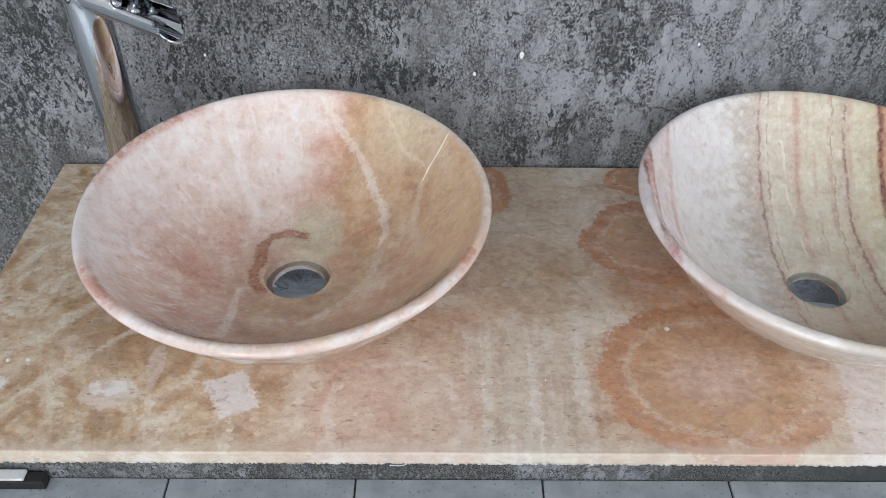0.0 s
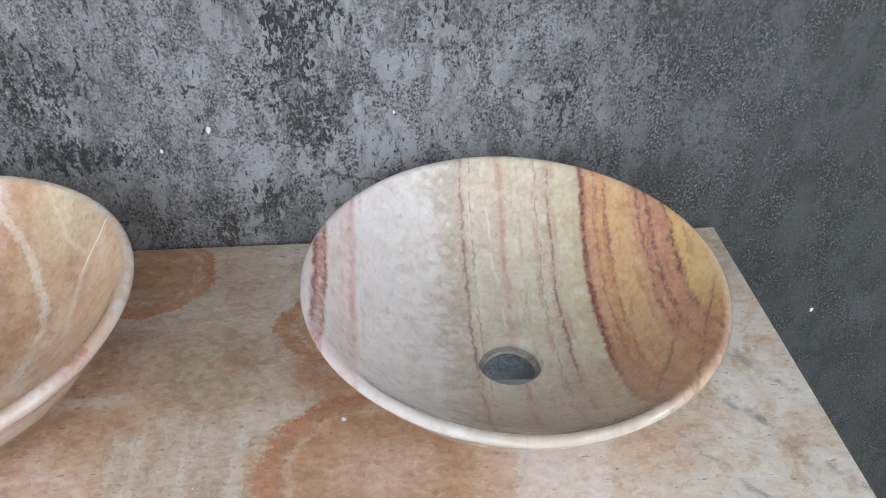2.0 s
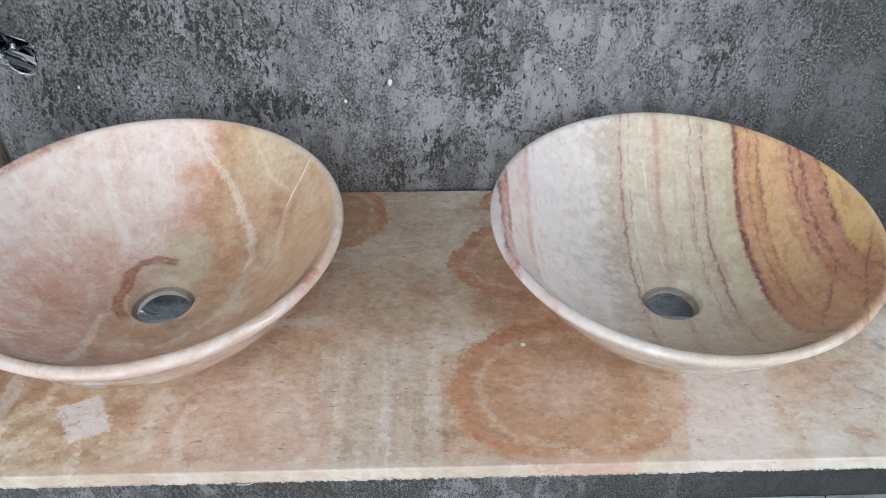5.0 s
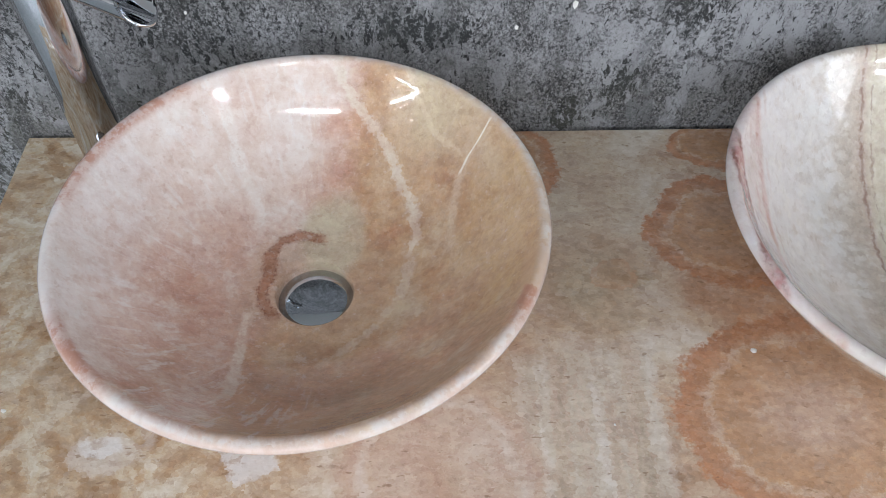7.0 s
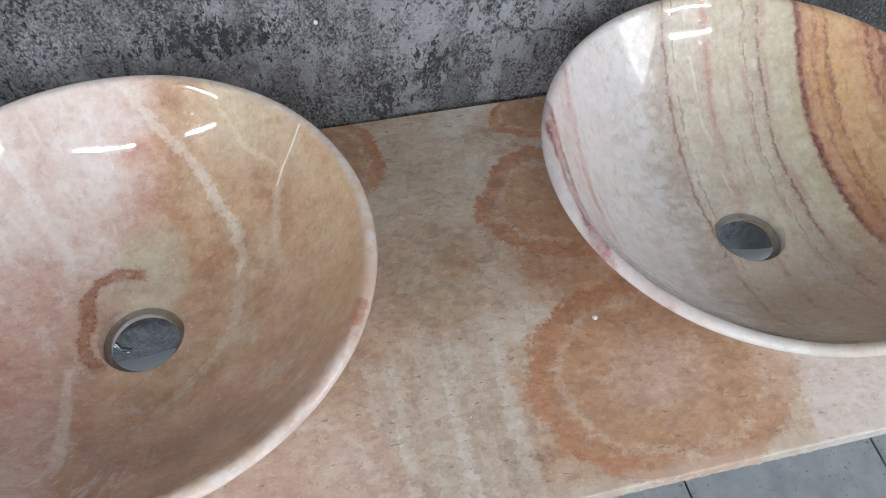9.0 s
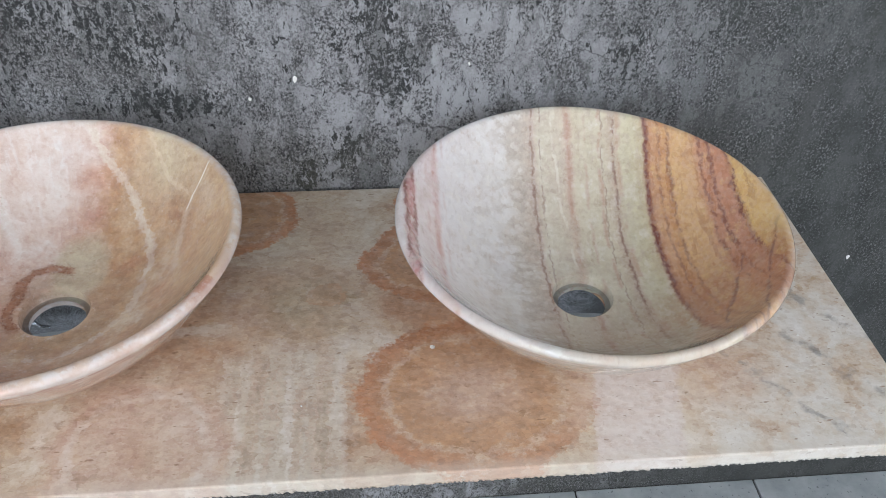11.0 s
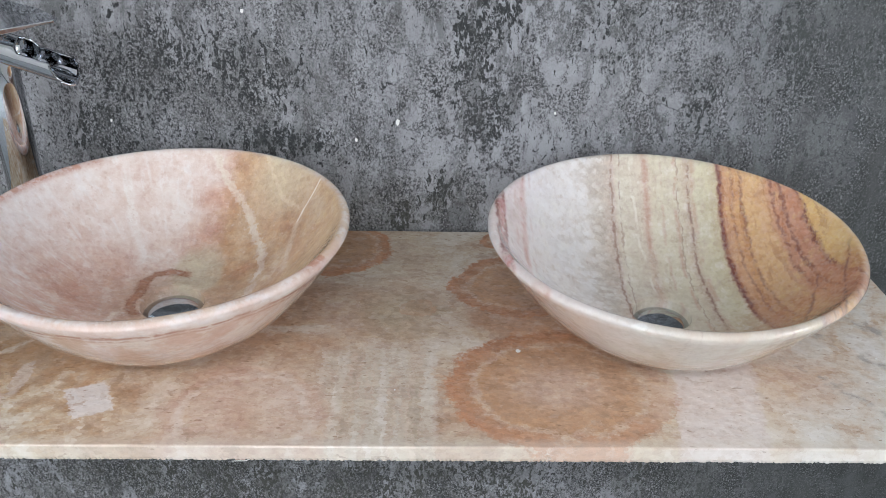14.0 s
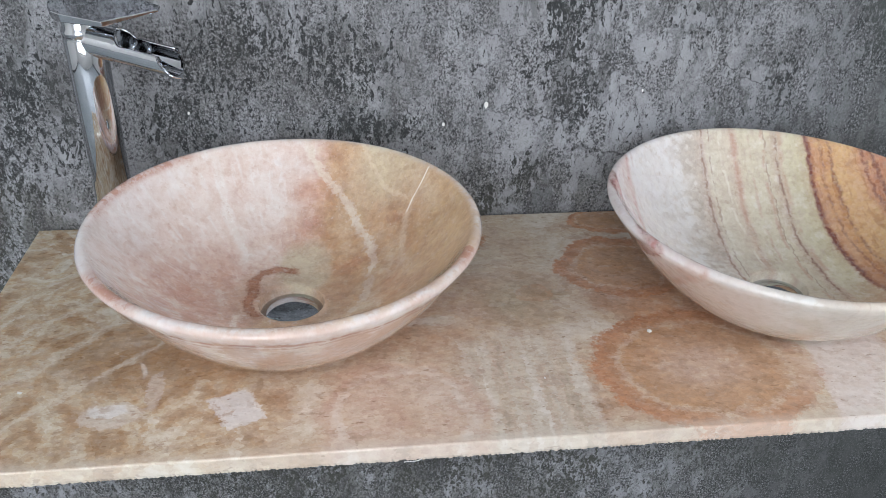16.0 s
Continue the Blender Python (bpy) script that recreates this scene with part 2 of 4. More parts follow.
        mask = t.mul(t.step(d, 0.97, 1.04, 1.0, 0.0), 0.95 if rx > 0.03 else 0.35)
        if big:
            mask = t.mul(mask, t.step(x, 0.30, 0.40, 1.0, 0.35))
        col = t.mix(mask, col, ring)
    col = t.mix(t.mul(t.spot(x, y, 0.300, -0.235, 0.11, 0.040, 0.5), 0.7), col, (0.48, 0.22, 0.10))
    # white calcite
    for cx, cy, rx, ry, k in ((-0.318, -0.378, 0.030, 0.018, 0.45), (-0.322, -0.371, 0.018, 0.009, 0.9), (-0.440, -0.366, 0.020, 0.012, 0.9), (-0.283, -0.345, 0.008, 0.030, 0.35)):
        col = t.mix(t.mul(t.spot(sx, sy, cx, cy, rx, ry, 0.12), k), col, (0.80, 0.78, 0.76))
    ox, oy = t.sub(sx, -0.202), t.sub(sy, -0.378)
    u, v = t.add(t.mul(ox, 0.88), t.mul(oy, 0.47)), t.sub(t.mul(oy, 0.80), t.mul(ox, 0.35))
    shard = t.most(t.f("ABSOLUTE", t.f("DIVIDE", u, 0.020)), t.f("ABSOLUTE", t.f("DIVIDE", v, 0.022)))
    col = t.mix(t.step(shard, 0.90, 1.06, 0.95, 0.0), col, t.mix(cloud, (0.68, 0.66, 0.65), (0.84, 0.83, 0.82)))
    mott = t.noise(t.map(shift=(6, 1, 2), v=grains), 48, 6, 0.72, 0.3)
    col = t.mix(t.mul(t.step(mott, 0.53, 0.63), t.step(x, -0.20, 0.05, 0.50, 0.22)), col, (0.38, 0.23, 0.13))
    col = t.mix(t.step(mott, 0.46, 0.35, 0.0, 0.22), col, (0.76, 0.70, 0.62))
    col = patchwork(t, col, grains, 0.24, 1.0)
    # crystal grain and pits
    col = t.mix(t.mul(tone, 0.10), col, (0.80, 0.73, 0.64))
    col = t.mix(t.step(tone, 0.2, 0.0, 0.0, 0.16), col, (0.34, 0.21, 0.12))
    col = t.mix(t.step(fine, 0.60, 0.72, 0.0, 0.55), col, (0.33, 0.20, 0.11))
    col = t.mix(t.step(fine, 0.40, 0.28, 0.0, 0.20), col, (0.80, 0.74, 0.66))
    pit = t.noise(t.map((0.6, 1.5, 1), (3, 3, 0)), 120, 2, 0.5)
    col = t.mix(t.step(pit, 0.68, 0.72, 0.0, 0.6), col, (0.24, 0.14, 0.08))
    # sawn edge, milky: the edge's glow in the light is painted in as paler stone
    y0 = t.xyz()[1]
    col = t.mix(t.step(y0, -0.428, -0.443, 0.0, 0.40), col, t.mix(cloud, (0.66, 0.58, 0.47), (0.78, 0.74, 0.69)))
    t.set("Base Color", t.hsv(t.mix(0.05, col, (0.66, 0.48, 0.42)), 1.0, 1.0))
    t.set("Roughness", t.step(fine, 0.3, 0.8, 0.10, 0.32))
    stone_gloss(t, t.add(scales(t, 85, 2.0), t.mul(fine, 0.35)), 0.30, 0.0022)
    return t.m


def onyx_banded():
    """Onyx in upright layers: white, pale green, orange and amber."""
    t = Tree("banded_onyx", 0.12)
    grains, tone, grain = t.crystal(300, 0.35, (1.1, 0.7, 1))
    wx, wy, wz = t.warp(0.017, 22, 5.0, 1.0)
    fx, fy, fz = t.warp(0.010, 85, 4.0, 5.0, grains)
    x0, y0, z0 = t.xyz()
    s = t.add(t.mul(t.add(wx, fx), 0.5), t.mul(wz, -0.02))
    n = t.t.nodes.new("ShaderNodeMapRange")
    t.put(n.inputs[0], s)
    n.inputs[1].default_value, n.inputs[2].default_value = -0.22, 0.22
    u = n.outputs[0]
    p = lambda v: (v + 0.22) / 0.44
    col = t.ramp(u, [
        (p(-0.215), (0.70, 0.68, 0.67)), (p(-0.194), (0.66, 0.58, 0.57)), (p(-0.190), (0.40, 0.17, 0.17)), (p(-0.181), (0.50, 0.27, 0.26)),
        (p(-0.178), (0.69, 0.61, 0.61)), (p(-0.160), (0.66, 0.55, 0.54)), (p(-0.154), (0.62, 0.46, 0.45)), (p(-0.149), (0.70, 0.66, 0.66)), (p(-0.07), (0.66, 0.63, 0.61)),
        (p(-0.048), (0.54, 0.48, 0.42)), (p(-0.033), (0.52, 0.42, 0.35)), (p(-0.026), (0.62, 0.57, 0.47)), (p(0.002), (0.61, 0.54, 0.44)), (p(0.010), (0.56, 0.43, 0.34)), (p(0.018), (0.62, 0.56, 0.44)),
        (p(0.050), (0.60, 0.54, 0.42)), (p(0.062), (0.51, 0.40, 0.31)), (p(0.069), (0.61, 0.56, 0.42)), (p(0.092), (0.57, 0.50, 0.34)),
        (p(0.097), (0.36, 0.15, 0.09)), (p(0.102), (0.57, 0.33, 0.20)), (p(0.116), (0.60, 0.34, 0.17)), (p(0.124), (0.66, 0.42, 0.22)),
        (p(0.140), (0.67, 0.43, 0.24)), (p(0.147), (0.57, 0.30, 0.19)), (p(0.168), (0.54, 0.26, 0.17)), (p(0.172), (0.71, 0.47, 0.20)), (p(0.195), (0.70, 0.50, 0.26)), (p(0.206), (0.70, 0.64, 0.54))])
    warm = t.step(wx, 0.09, 0.105)
    pale = t.step(wx, 0.0, -0.05)
    blot = t.noise(t.map(shift=(2, 5, 1)), 34, 5, 0.65)
    cloud = t.noise(t.map((1, 0.7, 1), (3, 1, 6), grains), 60, 5, 0.68)
    # soft clouds within the layers
    col = t.mix(t.step(cloud, 0.52, 0.66, 0.0, 0.42), col, t.mix(warm, (0.52, 0.42, 0.35), (0.46, 0.20, 0.09)))
    col = t.mix(t.step(cloud, 0.47, 0.34, 0.0, 0.50), col, t.mix(warm, (0.73, 0.69, 0.64), (0.68, 0.46, 0.22)))
    thin = t.noise(t.vec(fx, t.mul(fy, 0.10), t.mul(fz, 0.1)), 130, 3, 0.6)
    col = t.mix(t.mul(t.step(thin, 0.54, 0.62), t.add(t.mul(t.step(wx, -0.06, -0.02), 0.14), t.mul(warm, 0.22))), col, t.mix(warm, (0.42, 0.27, 0.19), (0.36, 0.12, 0.05)))
    # broken grey-brown flakes where the white ends, fewer in the white
    chip = t.cells(t.map((1.0, 1.9, 1.0), v=grains), 62)
    flaky = t.add(t.mul(t.band(wx, -0.070, -0.030, 0.014), 0.50), t.mul(t.band(wx, -0.12, -0.05, 0.03), 0.16))
    col = t.mix(t.mul(t.step(t.add(chip, t.mul(t.sub(blot, 0.5), 0.8)), 0.46, 0.62), flaky), col, (0.45, 0.38, 0.32))
    col = t.mix(t.mul(t.step(chip, 0.40, 0.12), t.mul(pale, 0.25)), col, (0.78, 0.77, 0.77))
    col = patchwork(t, col, grains, 0.15, 4.0)
    # pink dashes along the layers
    dash = t.step(t.noise(t.map((1.0, 0.8, 1.0), (1, 9, 4)), 38, 3, 0.6), 0.44, 0.56)
    for at, w, k in ((0.010, 0.0055, 0.6), (0.046, 0.004, 0.5), (0.068, 0.005, 0.45), (-0.155, 0.005, 0.6), (-0.165, 0.003, 0.3), (-0.145, 0.003, 0.25), (0.030, 0.003, 0.35)):
        col = t.mix(t.mul(t.mul(t.line(s, at, w), dash), k), col, (0.47, 0.25, 0.19))
    # dark broken sutures, thin and wriggling
    gap = t.step(t.noise(t.map((1.0, 0.6, 1.0), (4, 2, 4)), 60, 4, 0.7), 0.42, 0.52)
    wig = t.add(s, t.mul(t.sub(t.noise(t.map(shift=(9, 1, 1)), 130, 3), 0.5), 0.007))
    for at, w, k in ((0.0965, 0.0030, 1.0), (0.110, 0.0018, 0.5), (0.119, 0.0022, 0.6), (0.148, 0.0020, 0.65), (0.156, 0.0022, 0.75), (0.170, 0.0026, 0.95), (-0.034, 0.0020, 0.75), (-0.024, 0.0014, 0.5), (0.0625, 0.0020, 0.8), (0.049, 0.0013, 0.5),
                     (-0.190, 0.0024, 0.9), (-0.181, 0.0022, 0.8)):
        col = t.mix(t.mul(t.mul(t.line(wig, at, w * 1.3), t.step(gap, 0.0, 1.0, 0.35 if at > 0.09 else 0.1, 1.0)), k), col, (0.19, 0.06, 0.045) if at > 0.09 or at < -0.1 else (0.25, 0.13, 0.10))
    # white healed crack
    crack = t.vein(wy, wx, ((0.19, -0.006), (0.12, -0.004), (0.08, 0.002), (0.03, 0.006)), 0.0024)
    col = t.mix(t.mul(crack, t.step(blot, 0.42, 0.56, 0.05, 0.5)), col, (0.78, 0.75, 0.68))
    # rusty corner towards the front
    rust = t.mul(t.spot(wx, wy, 0.150, -0.085, 0.075, 0.060, 0.5), t.step(cloud, 0.36, 0.6, 0.30, 0.78))
    col = t.mix(rust, col, (0.46, 0.19, 0.095))
    for at in (0.088, 0.110, 0.132):
        bow = t.add(t.mul(wx, 0.75), t.mul(wy, -0.36))
        col = t.mix(t.mul(t.mul(t.line(bow, at + 0.04, 0.0022), gap), t.mul(t.step(wy, -0.01, -0.04), t.mul(warm, 0.7))), col, (0.17, 0.055, 0.04))
    # brownish front of the bowl
    col = t.mix(t.mul(t.step(wy, 0.0, -0.12), t.mul(t.band(wx, -0.05, 0.10, 0.03), 0.55)), col, (0.48, 0.35, 0.27))
    # crystal sparkle
    col = t.mix(t.mul(tone, 0.14), col, (0.80, 0.77, 0.73))
    col = t.mix(t.step(tone, 0.16, 0.0, 0.0, 0.14), col, (0.36, 0.28, 0.23))
    # milky edge and paler, greener outside
    rr = t.oval(x0, y0, 0, 0, 1, 1)
    rim = t.mul(t.step(rr, 0.190, 0.198), t.step(blot, 0.38, 0.6, 0.0, 0.38))
    col = t.mix(rim, col, (0.70, 0.68, 0.66))
    deep = t.sub(z0, t.mul(t.f("POWER", rr, 2.4), 6.05))
    skin = t.mix(t.step(x0, -0.06, -0.13), t.mix(t.step(blot, 0.4, 0.6), (0.66, 0.63, 0.57), (0.55, 0.50, 0.42)), (0.56, 0.41, 0.31))
    col = t.mix(t.mul(t.mul(t.step(deep, 0.004, -0.004, 0.0, 0.55), t.step(z0, 0.118, 0.100, 0.35, 1.0)), t.step(x0, -0.176, -0.160, 0.2, 1.0)), col, skin)
    t.set("Base Color", t.hsv(col, 1.04, 1.10))
    t.set("Roughness", t.step(blot, 0.3, 0.7, 0.07, 0.14))
    stone_gloss(t, t.add(scales(t, 95, 5.0), t.mul(cloud, 0.6)), 0.28, 0.0018)
    glow_through(t)
    return t.m


def onyx_pink():
    """Pink and honey onyx with white veins and a brown curl."""
    t = Tree("pink_honey_onyx", 0.12)
    grains, tone, grain = t.crystal(300, 0.4)
    x, y, z = t.warp(0.036, 20, 6.0, 2.0, grains)
    fx, fy, fz = t.warp(0.009, 70, 4.0, 6.0, grains)
    px, py, pz = t.xyz()
    rr = t.oval(px, py, 0, 0, 1, 1)
    cloud = t.noise(t.map(shift=(1, 1, 2), v=grains), 22, 6, 0.66)
    mott = t.noise(t.map(shift=(5, 2, 7), v=grains), 75, 5, 0.7)
    fine = t.noise(t.map(), 190, 4, 0.7)
    chip = t.cells(t.map((1.3, 1.0, 1.0), v=grains), 90)
    pink = t.ramp(cloud, [(0.34, (0.53, 0.28, 0.20)), (0.45, (0.60, 0.39, 0.30)), (0.54, (0.66, 0.49, 0.42)), (0.64, (0.74, 0.65, 0.60))])
    honey = t.ramp(cloud, [(0.34, (0.45, 0.23, 0.12)), (0.46, (0.52, 0.31, 0.17)), (0.56, (0.57, 0.38, 0.23)), (0.66, (0.63, 0.49, 0.34))])
    # honey side, divided from the pink by the first white vein
    side = t.course(fy, ((-0.20, -0.05), (-0.06, -0.052), (-0.03, -0.030), (0.03, 0.026), (0.06, 0.036), (0.10, 0.030), (0.135, 0.032), (0.155, 0.036), (0.19, 0.050)))
    col = t.mix(t.step(t.add(t.sub(fx, side), t.mul(t.sub(mott, 0.5), 0.05)), -0.014, 0.012), pink, honey)
    # whitish far side and outer end
    col = t.mix(t.mul(t.step(t.add(y, t.mul(x, -0.85)), 0.085, 0.165), t.mul(t.step(x, 0.050, -0.02), 0.66)), col, (0.74, 0.66, 0.62))
    col = t.mix(t.mul(t.step(x, -0.115, -0.17), 0.75), col, (0.74, 0.68, 0.67))
    # pink to red-brown patches
    col = t.mix(t.mul(t.spot(x, y, -0.095, -0.015, 0.060, 0.085, 0.7), t.step(mott, 0.35, 0.6, 0.25, 0.70)), col, (0.56, 0.30, 0.22))
    col = t.mix(t.mul(t.spot(x, y, 0.05, -0.115, 0.145, 0.050, 0.6), t.step(cloud, 0.3, 0.6, 0.75, 0.45)), col, (0.47, 0.24, 0.15))
    col = t.mix(t.mul(t.spot(fx, fy, 0.029, 0.152, 0.028, 0.010, 0.6), 0.45), col, (0.54, 0.23, 0.12))
    col = t.mix(t.mul(t.spot(x, y, 0.145, 0.045, 0.018, 0.030, 0.6), 0.6), col, (0.46, 0.23, 0.11))
    # clear yellow end and pale green far edge
    col = t.mix(t.mul(t.spot(x, y, 0.168, 0.0, 0.036, 0.085, 0.6), 0.70), col, (0.57, 0.39, 0.20))
    col = t.mix(t.mul(t.spot(x, y, 0.125, 0.145, 0.052, 0.034, 0.6), 0.75), col, (0.60, 0.50, 0.34))
    # greenish pale pool behind the drain, beige round it
    col = t.mix(t.mul(t.spot(x, y, 0.0, 0.0, 0.060, 0.050, 0.6), 0.55), col, (0.50, 0.36, 0.25))
    col = t.mix(t.mul(t.spot(fx, fy, 0.013, 0.062, 0.030, 0.040, 0.22), t.step(cloud, 0.3, 0.6, 0.65, 0.90)), col, (0.56, 0.47, 0.33))
    # pale streaks down the far wall
    ray = t.noise(t.vec(t.mul(t.f("ARCTAN2", py, px), 9.0), t.mul(rr, 14.0), t.mul(cloud, 1.5)), 2.6, 4, 0.6)
    col = t.mix(t.mul(t.mul(t.step(ray, 0.52, 0.66), t.step(x, 0.03, -0.02, 0.1, 1.0)), t.mul(t.step(rr, 0.08, 0.15), 0.55)), col, (0.76, 0.71, 0.69))
    # white veins
    wide = t.step(mott, 0.35, 0.62, 0.003, 0.0095)
    vein = t.vein(fy, fx, ((0.190, 0.018), (0.170, 0.032), (0.153, 0.048), (0.128, 0.067), (0.105, 0.076), (0.078, 0.089), (0.048, 0.092), (0.034, 0.085)), wide)
    col = t.mix(t.mul(vein, t.step(cloud, 0.35, 0.6, 0.45, 0.85)), col, (0.74, 0.66, 0.57))
    vein = t.vein(fy, fx, ((0.030, 0.088), (0.013, 0.083), (-0.009, 0.077), (-0.034, 0.061), (-0.054, 0.041), (-0.078, 0.014)), wide)
    col = t.mix(t.mul(vein, t.step(mott, 0.40, 0.6, 0.20, 0.65)), col, (0.70, 0.60, 0.49))
    vein = t.vein(fy, fx, ((0.195, 0.078), (0.155, 0.095), (0.129, 0.108), (0.103, 0.131)), 0.0035)
    col = t.mix(t.mul(vein, 0.6), col, (0.70, 0.58, 0.42))
    vein = t.vein(fy, fx, ((0.102, 0.158), (0.094, 0.142), (0.082, 0.131), (0.055, 0.124), (0.020, 0.119)), 0.006)
    col = t.mix(t.mul(vein, 0.45), col, (0.68, 0.56, 0.42))
    # glint along a fracture, painted as a thin bright line among the veins
    vein = t.vein(py, px, ((0.108, 0.159), (0.101, 0.150), (0.094, 0.139), (0.085, 0.131)), 0.0022, 0.002)
    col = t.mix(t.mul(vein, 0.95), col, (0.86, 0.82, 0.74))
    vein = t.vein(fy, fx, ((0.165, -0.088), (0.122, -0.075), (0.098, -0.061), (0.084, -0.054), (0.066, -0.057)), 0.008)
    col = t.mix(t.mul(vein, t.step(mott, 0.35, 0.6, 0.3, 0.9)), col, (0.76, 0.70, 0.66))
    vein = t.vein(fy, fx, ((-0.020, -0.053), (-0.040, -0.057), (-0.069, -0.056), (-0.125, -0.052)), 0.0065)
    col = t.mix(t.mul(vein, t.step(mott, 0.38, 0.6, 0.2, 0.8)), col, (0.75, 0.66, 0.58))
    # brown curl beside the drain, darker along its borders
    dots = t.step(t.noise(t.map(), 420, 2), 0.50, 0.58)
    left = ((-0.026, -0.033), (-0.013, -0.043), (0.003, -0.047), (0.020, -0.041), (0.040, -0.043), (0.053, -0.037), (0.060, -0.030))
    over = ((-0.040, 0.050), (-0.033, 0.058), (-0.020, 0.064), (-0.008, 0.064), (0.005, 0.060))
    arc = t.most(t.vein(fy, fx, left, 0.0085, 0.004), t.vein(fx, fy, over, 0.0075, 0.004))
    core = t.most(t.vein(fy, fx, left, 0.0045, 0.004), t.vein(fx, fy, over, 0.0040, 0.004))
    col = t.mix(t.mul(t.spot(fx, fy, -0.030, 0.035, 0.022, 0.032, 0.4), 0.5), col, (0.48, 0.30, 0.20))
    col = t.mix(t.mul(arc, 0.88), col, (0.35, 0.14, 0.07))
    col = t.mix(t.mul(t.mul(t.sub(arc, core), dots), 0.9), col, (0.22, 0.075, 0.04))
    col = patchwork(t, col, grains, 0.19, 7.0)
    # crystal grain
    col = t.mix(t.step(mott, 0.54, 0.68, 0.0, 0.32), col, t.mix(t.step(fx, 0.0, 0.04), (0.52, 0.30, 0.22), (0.40, 0.22, 0.12)))
    col = t.mix(t.step(mott, 0.45, 0.33, 0.0, 0.28), col, t.mix(t.step(fx, 0.0, 0.04), (0.77, 0.71, 0.67), (0.66, 0.53, 0.38)))
    col = t.mix(t.mul(t.step(chip, 0.4, 0.8), 0.12), col, (0.50, 0.31, 0.22))
    col = t.mix(t.step(fine, 0.60, 0.72, 0.0, 0.36), col, (0.44, 0.26, 0.17))
    col = t.mix(t.step(fine, 0.40, 0.30, 0.0, 0.28), col, (0.78, 0.70, 0.64))
    col = t.mix(t.mul(tone, 0.08), col, (0.78, 0.70, 0.64))
    # edge: milky, rusty along three stretches
    rim = t.step(rr, 0.189, 0.198)
    col = t.mix(t.mul(rim, t.step(mott, 0.4, 0.6, 0.30, 0.75)), col, (0.73, 0.70, 0.69))
    turn = t.add(t.f("ARCTAN2", py, px), t.mul(t.sub(mott, 0.5), 0.16))
    turn2 = t.f("ARCTAN2", t.mul(py, -1.0), t.mul(px, -1.0))
    turn2 = t.add(turn2, t.mul(t.sub(mott, 0.5), 0.16))
    rusty = t.most(t.band(turn2, -0.95, -0.08, 0.05), t.most(t.band(turn2, 0.50, 0.88, 0.04), t.mul(t.step(turn, -0.64, -0.50), t.step(turn, -0.40, -0.38, 1.0, 0.0))))
    col = t.mix(t.mul(t.mul(t.step(rr, 0.186, 0.191), rusty), t.step(mott, 0.40, 0.58, 0.85, 0.35)), col, (0.45, 0.20, 0.13))
    col = t.mix(t.mul(t.mul(t.step(rr, 0.180, 0.187), t.band(turn, -0.40, -0.17, 0.03)), 0.6), col, (0.56, 0.36, 0.22))
    # outside, with a brown seam below the edge
    deep = t.sub(pz, t.mul(t.f("POWER", rr, 2.4), 6.05))
    col = t.mix(t.step(deep, 0.004, -0.004, 0.0, 0.65), col, t.mix(t.step(cloud, 0.4, 0.62), (0.57, 0.40, 0.33), (0.70, 0.60, 0.56)))
    height = t.add(pz, t.mul(t.sub(cloud, 0.5), 0.016))
    seam = t.mul(t.most(t.line(height, 0.108, 0.0035), t.mul(t.line(height, 0.1025, 0.003), 0.6)), t.step(rr, 0.180, 0.186))
    col = t.mix(t.mul(seam, t.step(mott, 0.40, 0.54, 0.25, 0.9)), col, (0.36, 0.17, 0.12))
    t.set("Base Color", t.hsv(col, 0.95, 1.12))
    t.set("Roughness", t.step(fine, 0.3, 0.8, 0.06, 0.13))
    stone_gloss(t, t.add(scales(t, 120, 3.0), t.mul(fine, 0.5)), 0.28, 0.0015)
    glow_through(t)
    return t.m


